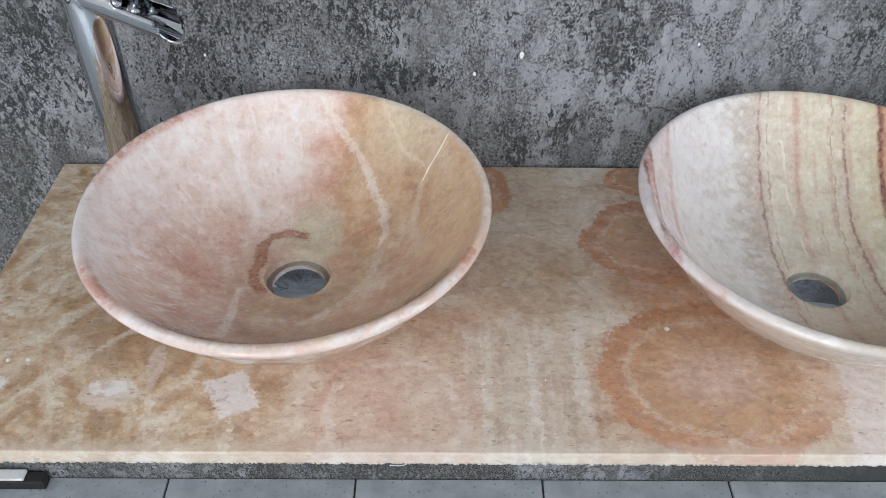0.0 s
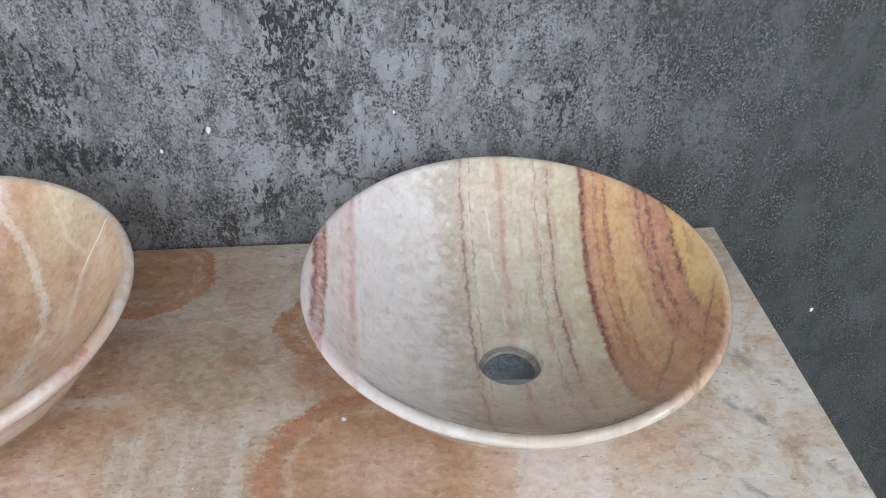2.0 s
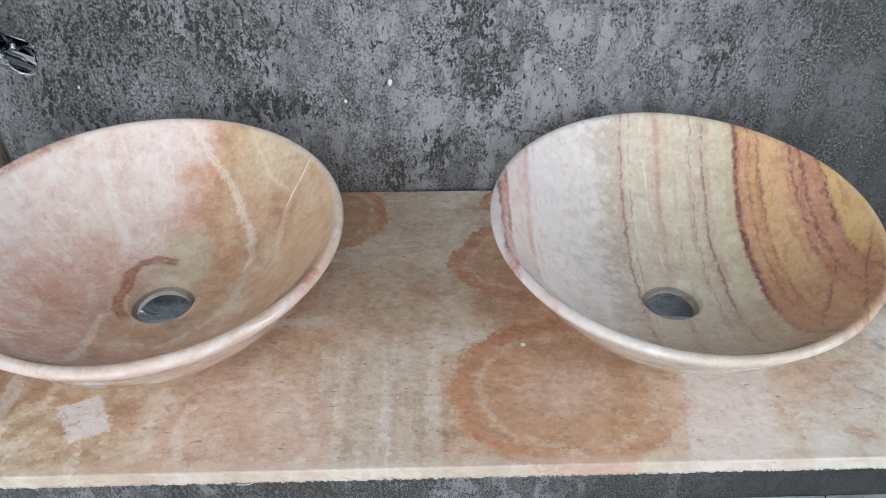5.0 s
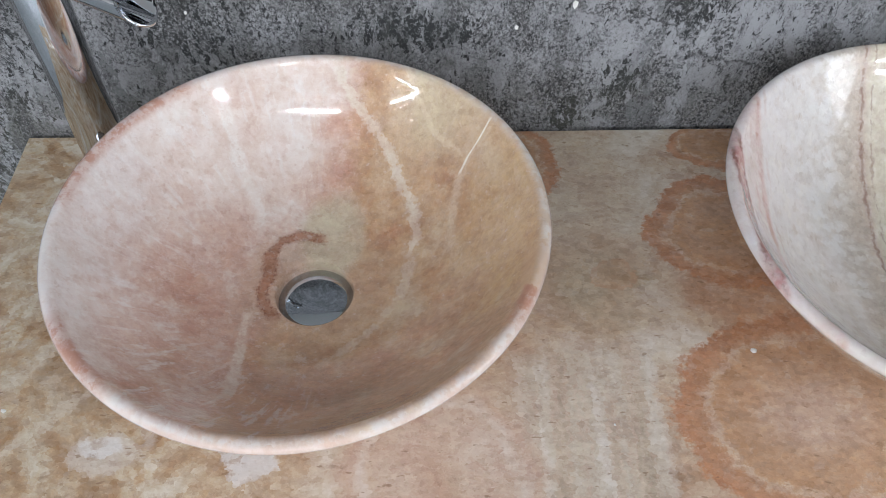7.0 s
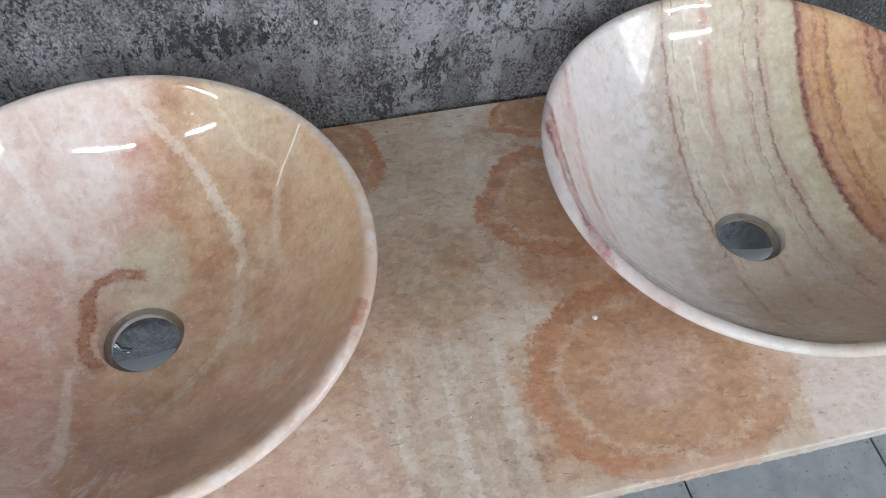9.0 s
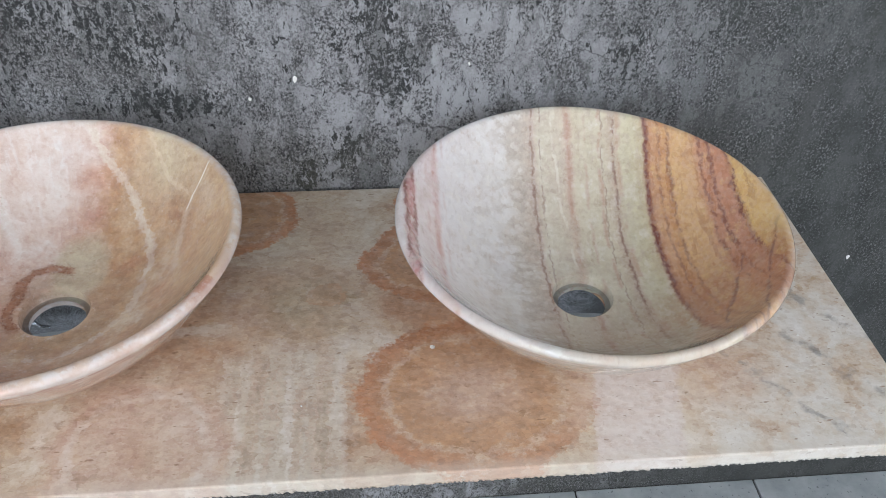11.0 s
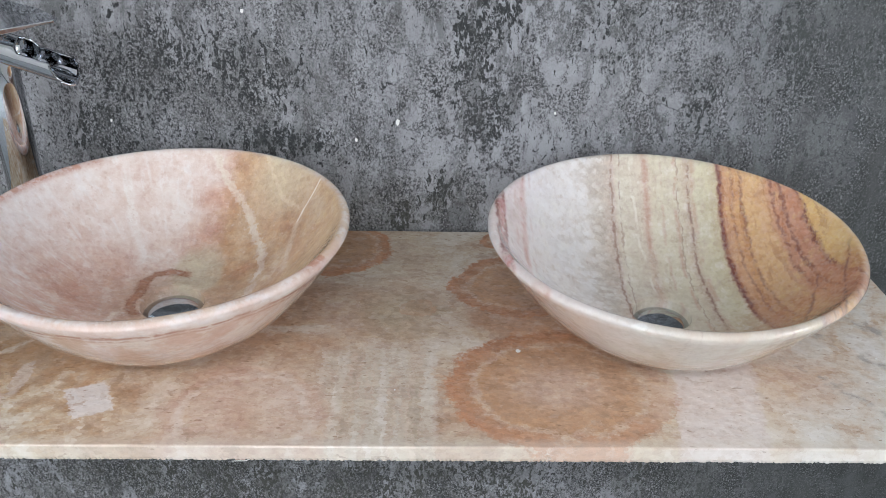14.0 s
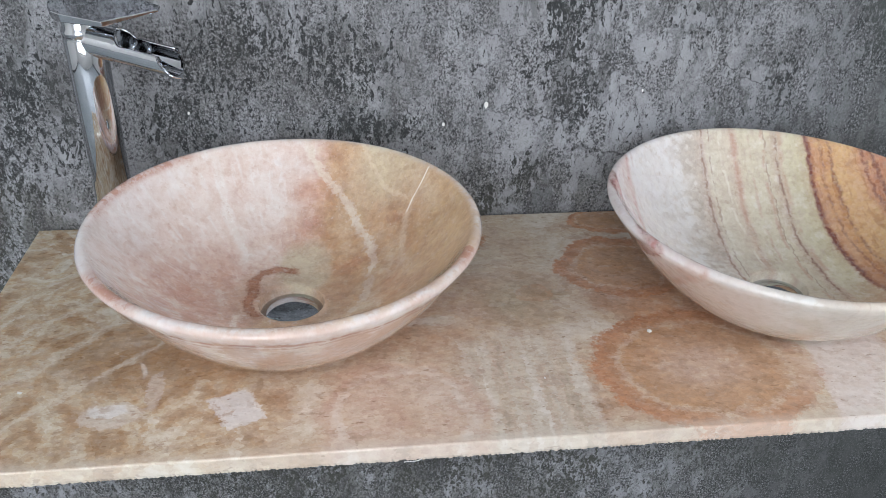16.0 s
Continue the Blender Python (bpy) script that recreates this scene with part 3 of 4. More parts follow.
def wallpaper():
    """Matt printed paper that imitates stained, flaking concrete."""
    t = Tree("concrete_print_paper", 0.75)
    x, _, z = t.xyz()
    a = t.noise(t.map(shift=(0, 1, 0)), 14, 4)
    b = t.noise(t.map(shift=(5, 1, 3)), 14, 4)
    wx = t.add(x, t.mul(t.sub(a, 0.5), 0.09))
    wz = t.add(z, t.mul(t.sub(b, 0.5), 0.11))
    large = t.noise(t.map((1, 1, 0.6)), 5, 5, 0.6)
    mid = t.noise(t.map((1, 1, 0.55), (2, 0, 1)), 24, 5, 0.65)
    flake = t.noise(t.map((1, 1, 0.55), (7, 0, 2)), 150, 5, 0.68, 0.5)
    speck = t.noise(t.map((1, 1, 0.8)), 340, 4, 0.72, 0.4)
    pits = t.noise(t.map((1, 1, 0.75), (4, 0, 9)), 250, 3, 0.65, 0.9)
    base = t.ramp(large, [(0.28, (0.155, 0.156, 0.158)), (0.45, (0.235, 0.237, 0.248)), (0.58, (0.285, 0.288, 0.306)), (0.75, (0.33, 0.335, 0.358))])
    base = t.mix(t.step(mid, 0.35, 0.65, 0.5, 0.0), base, (0.11, 0.107, 0.102))
    base = t.mix(t.step(mid, 0.52, 0.72, 0.0, 0.55), base, (0.34, 0.345, 0.36))
    # worn dark places
    worn = t.mul(t.step(large, 0.50, 0.36), 0.35)
    for cx, cz, rx, rz, k in ((-0.062, 0.862, 0.065, 0.030, 1.0), (0.205, 0.900, 0.040, 0.050, 0.8), (0.183, 0.985, 0.022, 0.060, 0.85), (0.215, 1.035, 0.03, 0.04, 0.7), (-0.295, 0.866, 0.045, 0.030, 0.8), (-0.100, 0.955, 0.065, 0.05, 0.65), (-0.21, 0.965, 0.06, 0.05, 0.7), (-0.27, 0.943, 0.04, 0.04, 0.6),
                              (0.598, 0.985, 0.035, 0.060, 0.8), (0.487, 0.918, 0.022, 0.045, 0.7), (0.68, 0.965, 0.03, 0.05, 0.6), (-0.47, 0.905, 0.07, 0.06, 0.8), (-0.53, 0.80, 0.06, 0.06, 0.8), (-0.43, 0.86, 0.04, 0.04, 0.6), (0.148, 0.789, 0.020, 0.022, 0.9), (0.088, 0.764, 0.022, 0.028, 0.85), (-0.57, 0.70, 0.07, 0.08, 0.7),
                              (0.02, 0.255, 0.06, 0.05, 0.9), (0.14, 0.27, 0.07, 0.04, 0.7), (0.29, 0.24, 0.05, 0.04, 0.7), (-0.37, 0.27, 0.06, 0.05, 0.8), (-0.19, 0.25, 0.06, 0.05, 0.7), (0.766, 0.70, 0.04, 0.08, 0.8), (0.88, 0.68, 0.05, 0.08, 0.8), (0.62, 0.22, 0.08, 0.06, 0.8), (0.145, 0.942, 0.012, 0.02, 0.7)):
        worn = t.most(worn, t.mul(t.spot(wx, wz, cx, cz, rx, rz, 0.6), k))
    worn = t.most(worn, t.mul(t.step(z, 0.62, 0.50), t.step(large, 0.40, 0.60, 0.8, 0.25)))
    dark = t.step(t.add(t.add(flake, t.mul(t.sub(mid, 0.5), 0.30)), t.mul(worn, 0.17)), 0.600, 0.635)
    smooth = t.step(x, 0.45, 0.95, 1.0, 0.50)
    base = t.mix(t.mul(t.mul(dark, smooth), 0.96), base, (0.026, 0.027, 0.028))
    base = t.mix(t.mul(worn, 0.30), base, (0.065, 0.074, 0.072))
    # shade behind the stone top and below, put into the print as olive-brown
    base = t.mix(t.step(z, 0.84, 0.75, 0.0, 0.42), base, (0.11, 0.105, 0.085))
    # smooth pale plates between the flakes
    plate = t.step(t.noise(t.map((1, 1, 0.6), (3, 0, 8)), 34, 6, 0.68, 0.3), 0.50, 0.55)
    where = t.most(t.spot(wx, wz, 0.24, 0.95, 0.17, 0.22, 0.5), t.step(large, 0.46, 0.56, 0.15, 0.85))
    plate = t.mul(t.mul(plate, where), t.sub(1.0, dark))
    base = t.mix(t.mul(plate, t.mul(smooth, 0.75)), base, (0.345, 0.350, 0.372))
    # pale plaster islands
    for cx, cz, rx, rz in ((0.15, 0.93, 0.05, 0.06), (0.17, 1.03, 0.05, 0.04), (0.33, 0.92, 0.06, 0.05), (-0.38, 0.87, 0.07, 0.06), (0.55, 0.93, 0.07, 0.04), (0.30, 0.30, 0.12, 0.08)):
        base = t.mix(t.mul(t.mul(t.spot(wx, wz, cx, cz, rx, rz, 0.6), t.sub(1.0, dark)), 0.5), base, (0.30, 0.30, 0.315))
    # brightness falling off to the right, put into the print's colour
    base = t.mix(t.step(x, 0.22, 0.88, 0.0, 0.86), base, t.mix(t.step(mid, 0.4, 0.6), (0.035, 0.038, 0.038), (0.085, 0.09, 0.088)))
    blotch = t.noise(t.map((1, 1, 0.5), (11, 0, 5)), 20, 7, 0.74, 0.5)
    base = t.mix(t.step(blotch, 0.54, 0.575, 0.0, 0.55), base, (0.085, 0.085, 0.085))
    base = t.mix(t.mul(t.mul(t.step(blotch, 0.46, 0.425, 0.0, 0.50), t.step(x, 0.35, 0.70, 1.0, 0.12)), t.sub(1.0, dark)), base, (0.38, 0.385, 0.405))
    # second helping of the painted fall-off to the right
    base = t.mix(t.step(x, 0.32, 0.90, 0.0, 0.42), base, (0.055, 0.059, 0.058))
    # hairline cracks
    crack = t.cells(t.vec(t.add(wx, t.mul(mid, 0.1)), 0.0, wz), 6.5, "DISTANCE_TO_EDGE")
    base = t.mix(t.mul(t.step(crack, 0.0, 0.010, 1.0, 0.0), t.step(large, 0.42, 0.58, 0.0, 0.7)), base, (0.05, 0.05, 0.05))
    # fine print grain
    zone = t.step(t.noise(t.map((1, 1, 0.7), (6, 0, 4)), 13, 6, 0.7, 0.4), 0.40, 0.54, 0.42, 1.0)
    rough_part = t.mul(t.mul(t.mul(smooth, zone), t.step(mid, 0.62, 0.44, 0.35, 1.0)), t.sub(1.0, t.mul(plate, 0.85)))
    base = t.mix(t.mul(t.step(pits, 0.51, 0.55), t.mul(rough_part, 0.78)), base, (0.050, 0.050, 0.053))
    base = t.mix(t.mul(t.step(speck, 0.52, 0.58), t.mul(rough_part, 0.85)), base, (0.035, 0.036, 0.038))
    base = t.mix(t.mul(t.step(speck, 0.47, 0.40), t.mul(rough_part, 0.45)), base, (0.48, 0.485, 0.51))
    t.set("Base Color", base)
    t.set("Specular IOR Level", 0.1)
    t.bump(t.add(speck, flake), 0.7, 0.0010)
    return t.m


def plain(name, colour, rough, dark, scale=30, metal=0.0, bump=0.0):
    t = Tree(name, rough, metal)
    n = t.noise(t.map(), scale, 5, 0.6)
    big = t.noise(t.map(), scale * 0.12, 4)
    t.set("Base Color", t.mix(t.mul(t.add(n, big), 0.5), dark, colour))
    t.set("Roughness", t.step(n, 0.2, 0.8, rough * 0.8, min(1, rough * 1.25)))
    if bump:
        t.bump(n, bump, 0.001)
    return t.m


def tile_stone():
    t = Tree("grey_floor_tile", 0.35)
    rnd = t.t.nodes.new("ShaderNodeObjectInfo").outputs["Random"]
    v = t.map()
    n, pits = t.noise(v, 14, 6, 0.62), t.noise(v, 120, 3)
    col = t.ramp(n, [(0.3, (0.26, 0.29, 0.31)), (0.5, (0.37, 0.40, 0.42)), (0.7, (0.49, 0.52, 0.54))])
    col = t.mix(t.step(pits, 0.62, 0.7, 0.0, 0.7), col, (0.09, 0.10, 0.105))
    col = t.mix(t.mul(rnd, 0.25), col, (0.24, 0.26, 0.27))
    t.set("Base Color", col)
    t.bump(pits, 0.15, 0.001)
    return t.m


def glow(name, colour, strength):
    t = Tree(name, 0.4)
    t.set("Base Color", (0.9, 0.9, 0.9))
    t.set("Emission Color", colour)
    t.set("Emission Strength", strength)
    return t.m


def chrome_metal(name, colour):
    t = Tree(name, 0.04, 1.0)
    n = t.noise(t.map(), 60, 3)
    t.set("Base Color", colour)
    t.set("Roughness", t.step(n, 0.3, 0.8, 0.025, 0.07))
    return t.m


M_TOP, M_PINK, M_BAND, M_PAPER = onyx_top(), onyx_pink(), onyx_banded(), wallpaper()
M_CHROME, M_CAP, M_TILE = chrome_metal("chrome", (0.62, 0.64, 0.67)), chrome_metal("dark_chrome", (0.42, 0.45, 0.48)), tile_stone()
M_GROUT = plain("dark_grout", (0.06, 0.06, 0.065), 0.85, (0.03, 0.03, 0.03), 200)
M_PAINT = plain("white_wall_paint", (0.74, 0.73, 0.71), 0.7, (0.66, 0.65, 0.63), 40, 0, 0.1)
M_GREY = plain("grey_wall_paint", (0.30, 0.30, 0.30), 0.7, (0.22, 0.22, 0.22), 40, 0, 0.1)
M_CHIP = plain("white_plaster", (0.82, 0.82, 0.80), 0.8, (0.70, 0.70, 0.68), 400)
M_BLACK = plain("black_rubber", (0.02, 0.02, 0.02), 0.6, (0.008, 0.008, 0.008), 60)
M_WHITE = plain("white_enamel", (0.80, 0.80, 0.79), 0.4, (0.74, 0.74, 0.73), 60)
M_TUBE = glow("lit_tube", (0.88, 0.93, 1.0), 152.0)
M_DARK = plain("dark_hole", (0.03, 0.03, 0.03), 0.8, (0.01, 0.01, 0.01), 60)
M_FLOOR = plain("screed", (0.17, 0.17, 0.17), 0.8, (0.11, 0.11, 0.11), 30)


# ---- mesh helpers ----
def mesh_of(name, bm, material, smooth=True):
    bmesh.ops.recalc_face_normals(bm, faces=bm.faces)
    me = bpy.data.meshes.new(name)
    bm.to_mesh(me)
    bm.free()
    me.materials.append(material)
    for p in me.polygons:
        p.use_smooth = smooth
    return me


def part(name, bm, material, parent=None, label="", smooth=True, at=None):
    ob = new(name, mesh_of(name, bm, material, smooth))
    if parent is not None:
        ob.parent = parent
    if at is not None:
        ob.matrix_basis = at
    return tagged(ob, label)


def box(x0, x1, y0, y1, z0, z1, bevel=0.0, segments=2):
    bm = bmesh.new()
    bmesh.ops.create_cube(bm, size=1)
    for v in bm.verts:
        v.co = Vector((x0 + (v.co.x + 0.5) * (x1 - x0), y0 + (v.co.y + 0.5) * (y1 - y0), z0 + (v.co.z + 0.5) * (z1 - z0)))
    if bevel:
        bmesh.ops.bevel(bm, geom=list(bm.edges), offset=bevel, segments=segments, profile=0.5, affect="EDGES")
    return bm


def lathe(profile, steps=96, wobble=None, closed=False, lean=lambda r: 0.0):
    """Turn a list of (radius, height) about the z axis."""
    bm = bmesh.new()
    rings = []
    for r, z in profile:
        if r < 1e-6:
            rings.append([bm.verts.new((0, lean(0.0), z))])
            continue
        ring = []
        for i in range(steps):
            a = 2 * math.pi * i / steps
            k = wobble(a, r, z) if wobble else (1.0, 0.0)
            ring.append(bm.verts.new((r * k[0] * math.cos(a), r * k[0] * math.sin(a) + lean(r), z + k[1])))
        rings.append(ring)
    for lo, hi in zip(rings, rings[1:] + ([rings[0]] if closed else [])):
        for i in range(steps):
            j = (i + 1) % steps
            if len(lo) == 1 and len(hi) == 1:
                continue
            if len(lo) == 1:
                bm.faces.new((lo[0], hi[i], hi[j]))
            elif len(hi) == 1:
                bm.faces.new((lo[i], lo[j], hi[0]))
            else:
                bm.faces.new((lo[i], lo[j], hi[j], hi[i]))
    return bm


def empty(name, m, label, category, group="", kind=""):
    ob = new(name)
    ob.matrix_basis = m
    return tagged(ob, label, category, group, kind)


# ---- the room ----
def wall_box(name, x0, x1, y0, y1, z0, z1, material, label):
    return tagged(part(name, box(x0, x1, y0, y1, z0, z1), material, None, label, False), "", "wall", "", "structure")


wall_north = wall_box("wall_north", ROOM_L, ROOM_R, 0.004, 0.16, 0, ROOM_H, M_GREY, "masonry wall behind grey concrete-print wallpaper")
SEAMS = (-1.432, -0.664, 0.104, 0.872, 1.640, ROOM_R)
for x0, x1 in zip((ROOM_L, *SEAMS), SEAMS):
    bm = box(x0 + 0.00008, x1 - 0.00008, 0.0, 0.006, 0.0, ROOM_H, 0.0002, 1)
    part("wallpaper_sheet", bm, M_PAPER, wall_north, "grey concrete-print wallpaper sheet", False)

tagged(part("ceiling", box(ROOM_L, ROOM_R, ROOM_B, 0.16, ROOM_H, ROOM_H + 0.12), M_PAINT, None, "white painted ceiling with tube lights", False), "", "ceiling", "", "structure")


def wall_with_opening(name, axis, at, thick, a0, a1, w0, w1, s0, s1, material, label):
    """A wall along x or y with one rectangular opening right through it."""
    bm = bmesh.new()
    for p0, p1, z0, z1 in ((a0, w0, 0, ROOM_H), (w1, a1, 0, ROOM_H), (w0, w1, 0, s0), (w0, w1, s1, ROOM_H)):
        b = box(p0, p1, at, at + thick, z0, z1) if axis == "x" else box(at, at + thick, p0, p1, z0, z1)
        me = bpy.data.meshes.new("piece")
        b.to_mesh(me)
        b.free()
        bm.from_mesh(me)
        bpy.data.meshes.remove(me)
    return tagged(part(name, bm, material, None, label, False), "", "wall", "", "structure")


wall_with_opening("wall_south", "x", ROOM_B - 0.15, 0.15, ROOM_L, ROOM_R, -2.8, 0.4, 0.5, 2.6, M_PAINT, "white painted wall with a wide opening")
wall_with_opening("wall_east", "y", ROOM_R, 0.15, ROOM_B, 0.16, -2.3, -1.2, 1.4, 2.4, M_PAINT, "white painted wall with a high window opening")
wall_box("wall_west", ROOM_L - 0.15, ROOM_L, ROOM_B, 0.16, 0, ROOM_H, M_PAINT, "plain white painted wall")

floor = wall_box("floor", ROOM_L, ROOM_R, ROOM_B, 0.0, -0.12, FLOOR - 0.006, M_GROUT, "grey stone-look tiled floor with dark joints")
floor["category"] = "floor"

# ---- ceiling tubes ----
def tube_light(x, y):
    ob = empty("ceiling_light", pose(x, y, ROOM_H), "lit white tube light fixed under the ceiling", "ceiling light", "ceiling tube lights")
    part("housing", box(-0.60, 0.60, -0.045, 0.045, -0.03, 0.0, 0.004), M_WHITE, ob, "", False)
    bm = lathe([(0, -0.59), (0.016, -0.59), (0.016, 0.59), (0, 0.59)], 16)
    part("tube", bm, M_TUBE, ob, "glowing white tube", True, pose(0, 0, -0.044, 0, 90, 0))
    return ob


lamp = tube_light(-0.50, -2.40)
for x, y in ((2.05, -2.40), (-3.10, -2.40)):
    copy_thing(lamp, pose(x, y, ROOM_H))


# ---- the stone top ----
def slab():
    """Sawn slab with eased upper edges and a chipped lower front arris."""
    X0, X1, D, T = -0.489, 0.6955, 0.445, 0.0175
    rng = random.Random(4)
    bm = bmesh.new()
    # section from back bottom, over the top, to front bottom
    sect = [(0.0, -T), (0.0, 0.0), (-D + 0.0016, 0.0), (-D + 0.0005, -0.0005), (-D, -0.0016), (-D, -T + 0.0035), (-D, -T)]
    n = 640
    rows = []
    for i in range(n + 1):
        x = X0 + (X1 - X0) * i / n
        row = []
        for k, (y, z) in enumerate(sect):
            if k == 6:
                z += rng.choice((0, 0, 0, 0.0002, 0.0006, 0.0012)) * (0.4 + 0.9 * abs(noise.noise(Vector((x * 9, 0, 0)))))
                y += rng.uniform(0, 0.0015)
            if k < 2:
                y = -0.0045 - 0.004 * i / n
            row.append(bm.verts.new((x, y, z)))
        rows.append(row)
    for a, b in zip(rows, rows[1:]):
        for k in range(len(sect)):
            bm.faces.new((a[k], a[(k + 1) % 7], b[(k + 1) % 7], b[k]))
    bm.faces.new(rows[0])
    bm.faces.new(rows[-1][::-1])
    me = mesh_of("vanity_counter", bm, M_TOP, False)
    ob = new("vanity_counter", me)
    ob.matrix_basis = pose(0, 0, TOP)
    return tagged(ob, "polished honey onyx vanity slab with orange rings, fixed to the wall", "countertop")


slab()


# ---- basins ----
def basin(name, x, y, rim, height, inner_floor, hole, material, label, tilt, seed, lip, shift):
    """Round vessel basin: thick turned stone bowl with a drain hole."""
    ob = empty(name, pose(x, y, TOP, 0, 0, 0), label, "sink", "vessel basins on the stone top")

    def wobble(a, r, z):
        k = noise.noise(Vector((math.cos(a) * 1.3 + seed, math.sin(a) * 1.3, z * 3)))
        h = noise.noise(Vector((math.cos(a) * 0.9, math.sin(a) * 0.9 + seed, 5.0)))
        far = (r / rim) ** 2
        return 1 + 0.006 * k * far, 0.0025 * h * far + math.tan(radians(tilt)) * r * math.sin(a) * (z / height if z > 0 else 0)

    foot = 0.060
    outer = [(0.0, 0.0), (foot - 0.004, 0.0), (foot, 0.001)]
    for i in range(1, 22):
        s = i / 22
        outer.append((foot + (rim - foot) * s ** 0.92, 0.001 + (height - 0.001 - lip) * s ** 1.75))
    rim_pts = []
    for i in range(0, 10):
        a = radians(145) * i / 10
        rim_pts.append((rim - lip + lip * math.cos(a), height - lip + lip * math.sin(a)))
    inner = []
    r1 = rim - 1.82 * lip
    for i in range(0, 24):
        s = 1 - i / 24
        inner.append((hole + (r1 - hole) * s, inner_floor + (height - 0.43 * lip - inner_floor) * s ** 2.2))
    throat = [(hole + 0.0006, inner_floor), (hole - 0.0008, inner_floor - 0.0012), (hole - 0.001, inner_floor - 0.016), (0.0, inner_floor - 0.016)]
    part("bowl", lathe(outer + rim_pts + inner + throat, 128, wobble, False, lambda r: shift * (1 - min(1.0, max(0.0, r - 0.035) / (rim - 0.035)))), material, ob)

    drain = empty("drain_plug", pose(x, y + shift, TOP + inner_floor - 0.016), "polished chrome push drain plug set in the basin", "drain", "basin drains")
    r = hole - 0.0014
    cap = [(r * k / 10, 0.0055 + 0.0075 * (1 - (k / 10) ** 3)) for k in range(10)] + [(r * 0.965, 0.0059), (r * 0.99, 0.0050), (r, 0.0040), (r * 0.985, 0.0024), (r * 0.6, 0.0012), (0.0, 0.0012)]
    part("cap", lathe(cap, 64), M_CAP, drain, "dark mirror-polished cap")
    part("flange", lathe([(hole - 0.0020, 0.0001), (hole - 0.0011, 0.0001), (hole - 0.0011, 0.0020), (hole - 0.0016, 0.0023), (hole - 0.0020, 0.0020)], 64, None, True), M_CHROME, drain)
    part("stem", lathe([(0.0, 0.0), (0.006, 0.0), (0.006, 0.002), (0.0, 0.002)], 16), M_CHROME, drain)
    return ob


basin("vessel_basin", -0.156, -0.2375, 0.2015, 0.130, 0.0245, 0.0355, M_PINK, "round pink and honey onyx vessel basin with white veins", 1.0, 1.0, 0.0065, 0.0)
basin("vessel_basin", 0.396, -0.228, 0.2010, 0.1225, 0.0205, 0.0332, M_BAND, "round onyx vessel basin with white, green and orange bands", 2.2, 6.0, 0.0060, -0.017)


# ---- tap ----
def half_pipe(r, wall, length, cut0, tipcut):
    """Spout along +x: closed pipe at its root, open at the top farther out, with a slanting rounded end."""
    bm = bmesh.new()
    n, m = 40, 26
    outer, inner = [], []
    for i in range(n + 1):
        s = i / n
        xx = length * s
        open_half = 0.0 if s < cut0 else radians(68) * min(1.0, ((s - cut0) / 0.07)) ** 0.5
        ro, ri = [], []
        for k in range(m + 1):
            a = math.pi / 2 + open_half + (2 * math.pi - 2 * open_half) * k / m
            drop = 0.5 - 0.5 * math.sin(a)
            pull = tipcut * (1 - drop) * max(0.0, (s - 0.5) / 0.5) ** 2
            x2 = xx - pull + (0.006 * math.cos(a) ** 2 * -1 if i == n else 0)
            ro.append(bm.verts.new((x2, r * math.cos(a), r * math.sin(a))))
            ri.append(bm.verts.new((x2, (r - wall) * math.cos(a), (r - wall) * math.sin(a))))
        outer.append(ro)
        inner.append(ri)
    for i in range(n):
        for k in range(m):
            bm.faces.new((outer[i][k], outer[i + 1][k], outer[i + 1][k + 1], outer[i][k + 1]))
            bm.faces.new((inner[i][k], inner[i][k + 1], inner[i + 1][k + 1], inner[i + 1][k]))
        for k in (0, m):
            bm.faces.new((outer[i][k], inner[i][k], inner[i + 1][k], outer[i + 1][k]))
    for i in (0, n):
        for k in range(m):
            bm.faces.new((outer[i][k], outer[i][k + 1], inner[i][k + 1], inner[i][k]))
    return bm


def lever_plate():
    """Flat lever: rounded at the back, thinning and tapering to a blunt tip."""
    bm = bmesh.new()
    pts = []
    for i in range(9):
        a = math.pi / 2 + math.pi * i / 8
        pts.append((0.028 * math.cos(a), 0.028 * math.sin(a)))
    pts += [(0.048, -0.0275), (0.088, 0.012), (0.086, 0.020), (0.050, 0.0275)]
    lo, hi = [], []
    for x, y in pts:
        k = (x + 0.028) / 0.116
        lo.append(bm.verts.new((x, y, 0.0 + 0.005 * k)))
        hi.append(bm.verts.new((x, y, 0.012 - 0.004 * k)))
    bm.faces.new(lo[::-1])
    bm.faces.new(hi)
    for i in range(len(pts)):
        j = (i + 1) % len(pts)
        bm.faces.new((lo[i], lo[j], hi[j], hi[i]))
    bmesh.ops.bevel(bm, geom=list(bm.edges), offset=0.0009, segments=2, profile=0.5, affect="EDGES")
    return bm


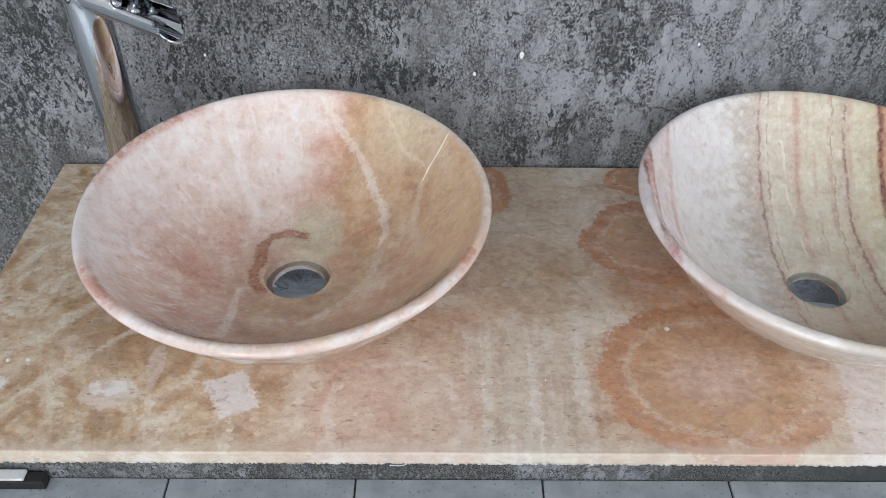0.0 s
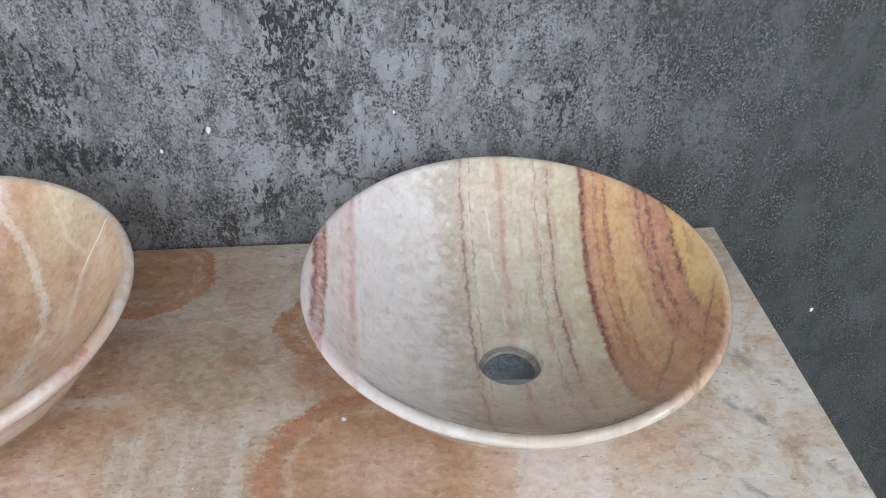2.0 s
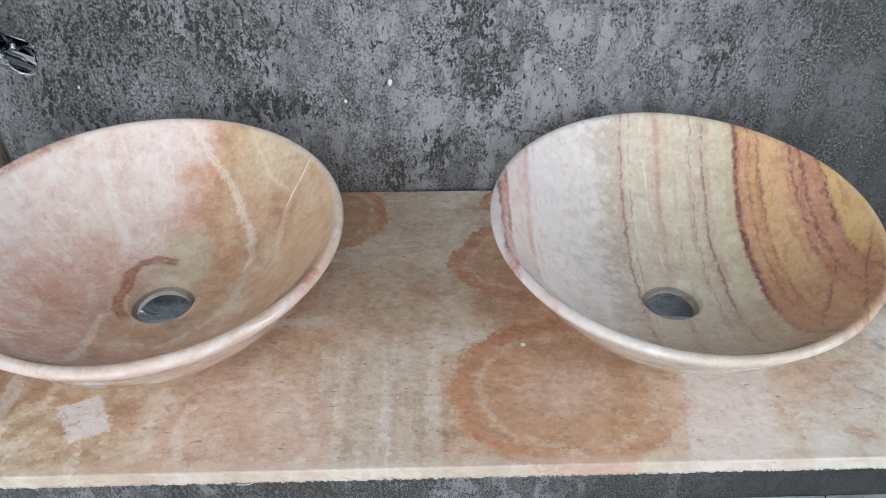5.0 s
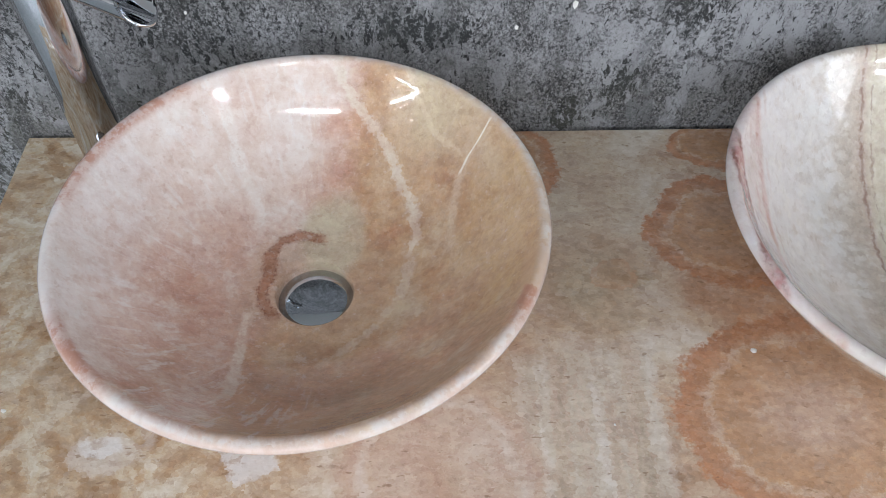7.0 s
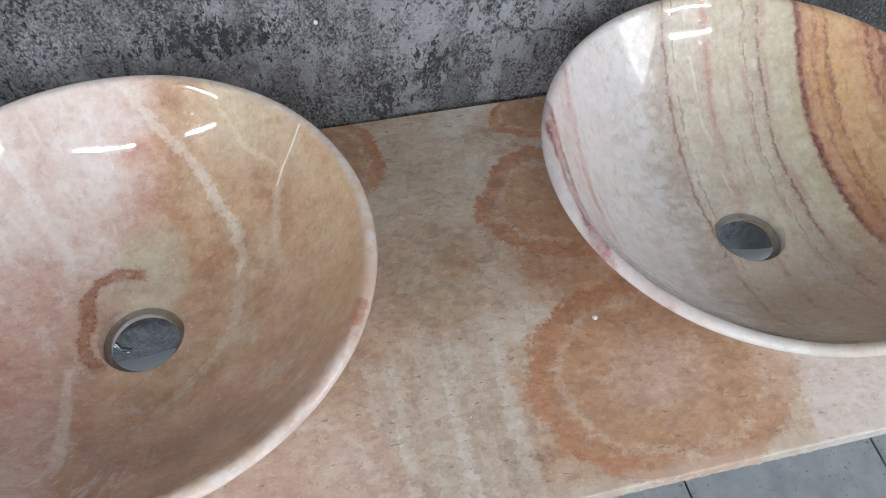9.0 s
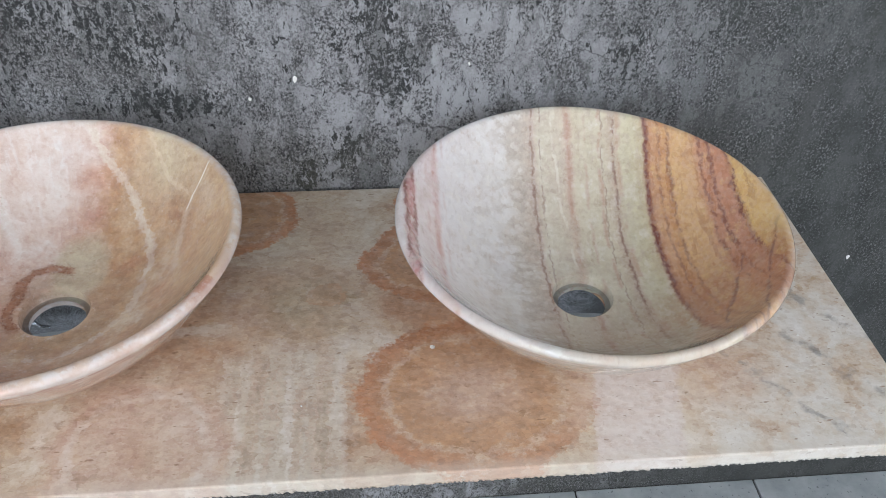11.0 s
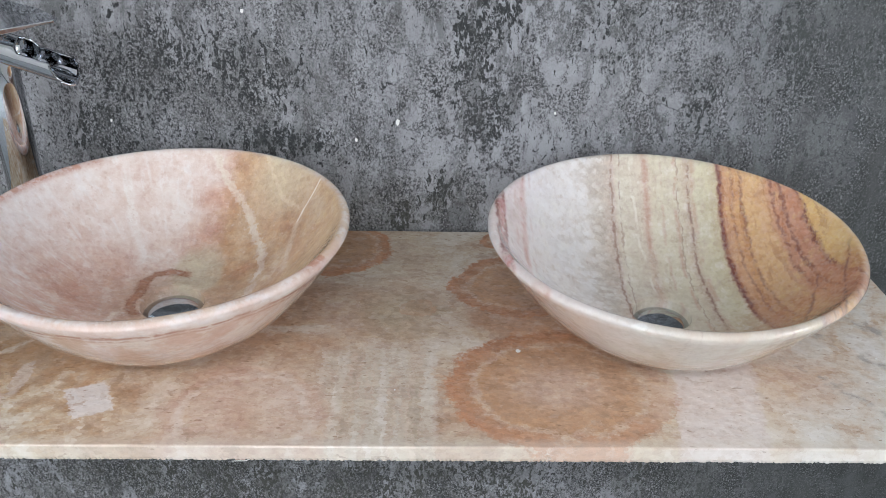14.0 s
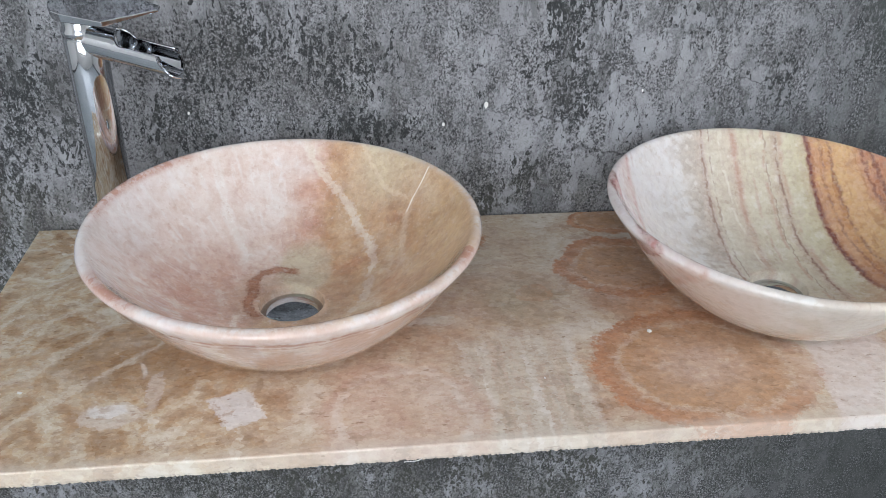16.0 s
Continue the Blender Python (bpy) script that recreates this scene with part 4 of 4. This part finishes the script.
def tap(x, y, turn):
    ob = empty("basin_tap", pose(x, y, TOP, 0, 0, turn), "tall chrome waterfall basin tap with a flat lever", "tap")
    part("base_ring", lathe([(0, 0), (0.027, 0), (0.027, 0.004), (0.025, 0.006), (0, 0.006)], 48), M_CHROME, ob)
    part("body", lathe([(0, 0.005), (0.021, 0.005), (0.021, 0.277), (0.020, 0.281), (0, 0.281)], 64), M_CHROME, ob)
    spout = part("spout", half_pipe(0.0180, 0.0022, 0.126, 0.42, 0.020), M_CHROME, ob, "open-topped chrome spout", True, pose(-0.010, 0, 0.2800, 0, 7, 0))
    part("aerator_plate", lathe([(0, 0), (0.0150, 0), (0.0150, 0.003), (0, 0.003)], 32), M_CHROME, spout, "", True, pose(0.050, 0, 0, 0, 90, 0))
    part("neck", lathe([(0, 0.281), (0.0215, 0.281), (0.0215, 0.287), (0.0195, 0.290), (0.0195, 0.304), (0.0205, 0.306), (0, 0.306)], 48), M_CHROME, ob)
    part("lever", lever_plate(), M_CHROME, ob, "flat chrome lever", False, pose(0, 0, 0.3055, 15, 2.5, 0))
    return ob


tap(-0.358, -0.102, -24.6)


# ---- small things ----
def crumb(name, r, seed, squash=0.5):
    bm = bmesh.new()
    bmesh.ops.create_icosphere(bm, subdivisions=1, radius=r)
    rng = random.Random(seed)
    for v in bm.verts:
        v.co *= rng.uniform(0.6, 1.25)
        v.co.z *= squash
    return bm


def wall_chip(x, z, r, seed, stretch=1.6):
    bm = crumb("chip", r, seed, stretch)
    for v in bm.verts:
        v.co.y *= 0.25
    part("plaster_chip", bm, M_CHIP, wall_north, "small white chip in the wallpaper", False, pose(x, -0.0002, z))


for i, (x, z, r) in enumerate(((0.089, 0.8895, 0.0030), (0.0345, 0.864, 0.0022), (0.294, 0.905, 0.0016), (-0.282, 0.8865, 0.0016), (0.876, 0.575, 0.0035), (-0.10, 1.03, 0.0020))):
    wall_chip(x, z, r, i)

for i, (x, y, r) in enumerate(((0.230, -0.291, 0.0030), (-0.431, -0.338, 0.0026), (-0.411, -0.338, 0.0026), (0.098, -0.360, 0.0013), (0.62, -0.30, 0.0013))):
    ob = part("stone_crumb", crumb("crumb", r, i + 20), M_CHIP, None, "tiny white stone crumb lying on the onyx top", False, pose(x, y, TOP + r * 0.3))
    tagged(ob, "", "crumb", "crumbs on the stone top")

bm = bmesh.new()
rings = []
for i in range(9):
    s = i / 8
    c = Vector((-0.050 + 0.016 * s, -0.4448 - 0.002 * math.sin(s * 3), TOP - 0.0185 + 0.0035 * s + 0.0008 * math.sin(s * 5)))
    rings.append([bm.verts.new(c + Vector((0, 0.0004 * math.cos(a), 0.0004 * math.sin(a)))) for a in (0.5, 2.1, 3.7, 5.3)])
for lo, hi in zip(rings, rings[1:]):
    for k in range(4):
        bm.faces.new((lo[k], lo[(k + 1) % 4], hi[(k + 1) % 4], hi[k]))
tagged(part("fibre", bm, M_CHIP, None, "thin pale glass fibre sticking out under the slab edge"), "", "fibre")

# ---- by the foot of the wall ----
carton = empty("black_box", pose(-0.862, -0.018, FLOOR), "low black box with a ragged white cover by the wall", "box")
part("body", box(-0.15, 0.14, -0.010, 0.014, 0.0, 0.024, 0.003), M_BLACK, carton, "", False)
part("cover", box(-0.15, 0.105, -0.008, 0.014, 0.0242, 0.031, 0.002), M_CHIP, carton, "ragged white cover", False)

# ---- floor tiles, last ----
PITCH, GAP = 0.346, 0.004
tile = None
for i in range(-13, 8):
    for j in range(0, 13):
        x, y = 0.187 + PITCH * (i + 0.5), -PITCH * (j + 0.5)
        if x - PITCH / 2 < ROOM_L or x + PITCH / 2 > ROOM_R:
            continue
        if tile is None:
            h = PITCH / 2 - GAP / 2
            tile = mesh_of("floor_tile", box(-h, h, -h, h, -0.006, 0.0, 0.001, 1), M_TILE, False)
        ob = new("floor_tile", tile)
        ob.parent = floor
        ob.matrix_basis = pose(x, y, FLOOR, 0, 0, 0)
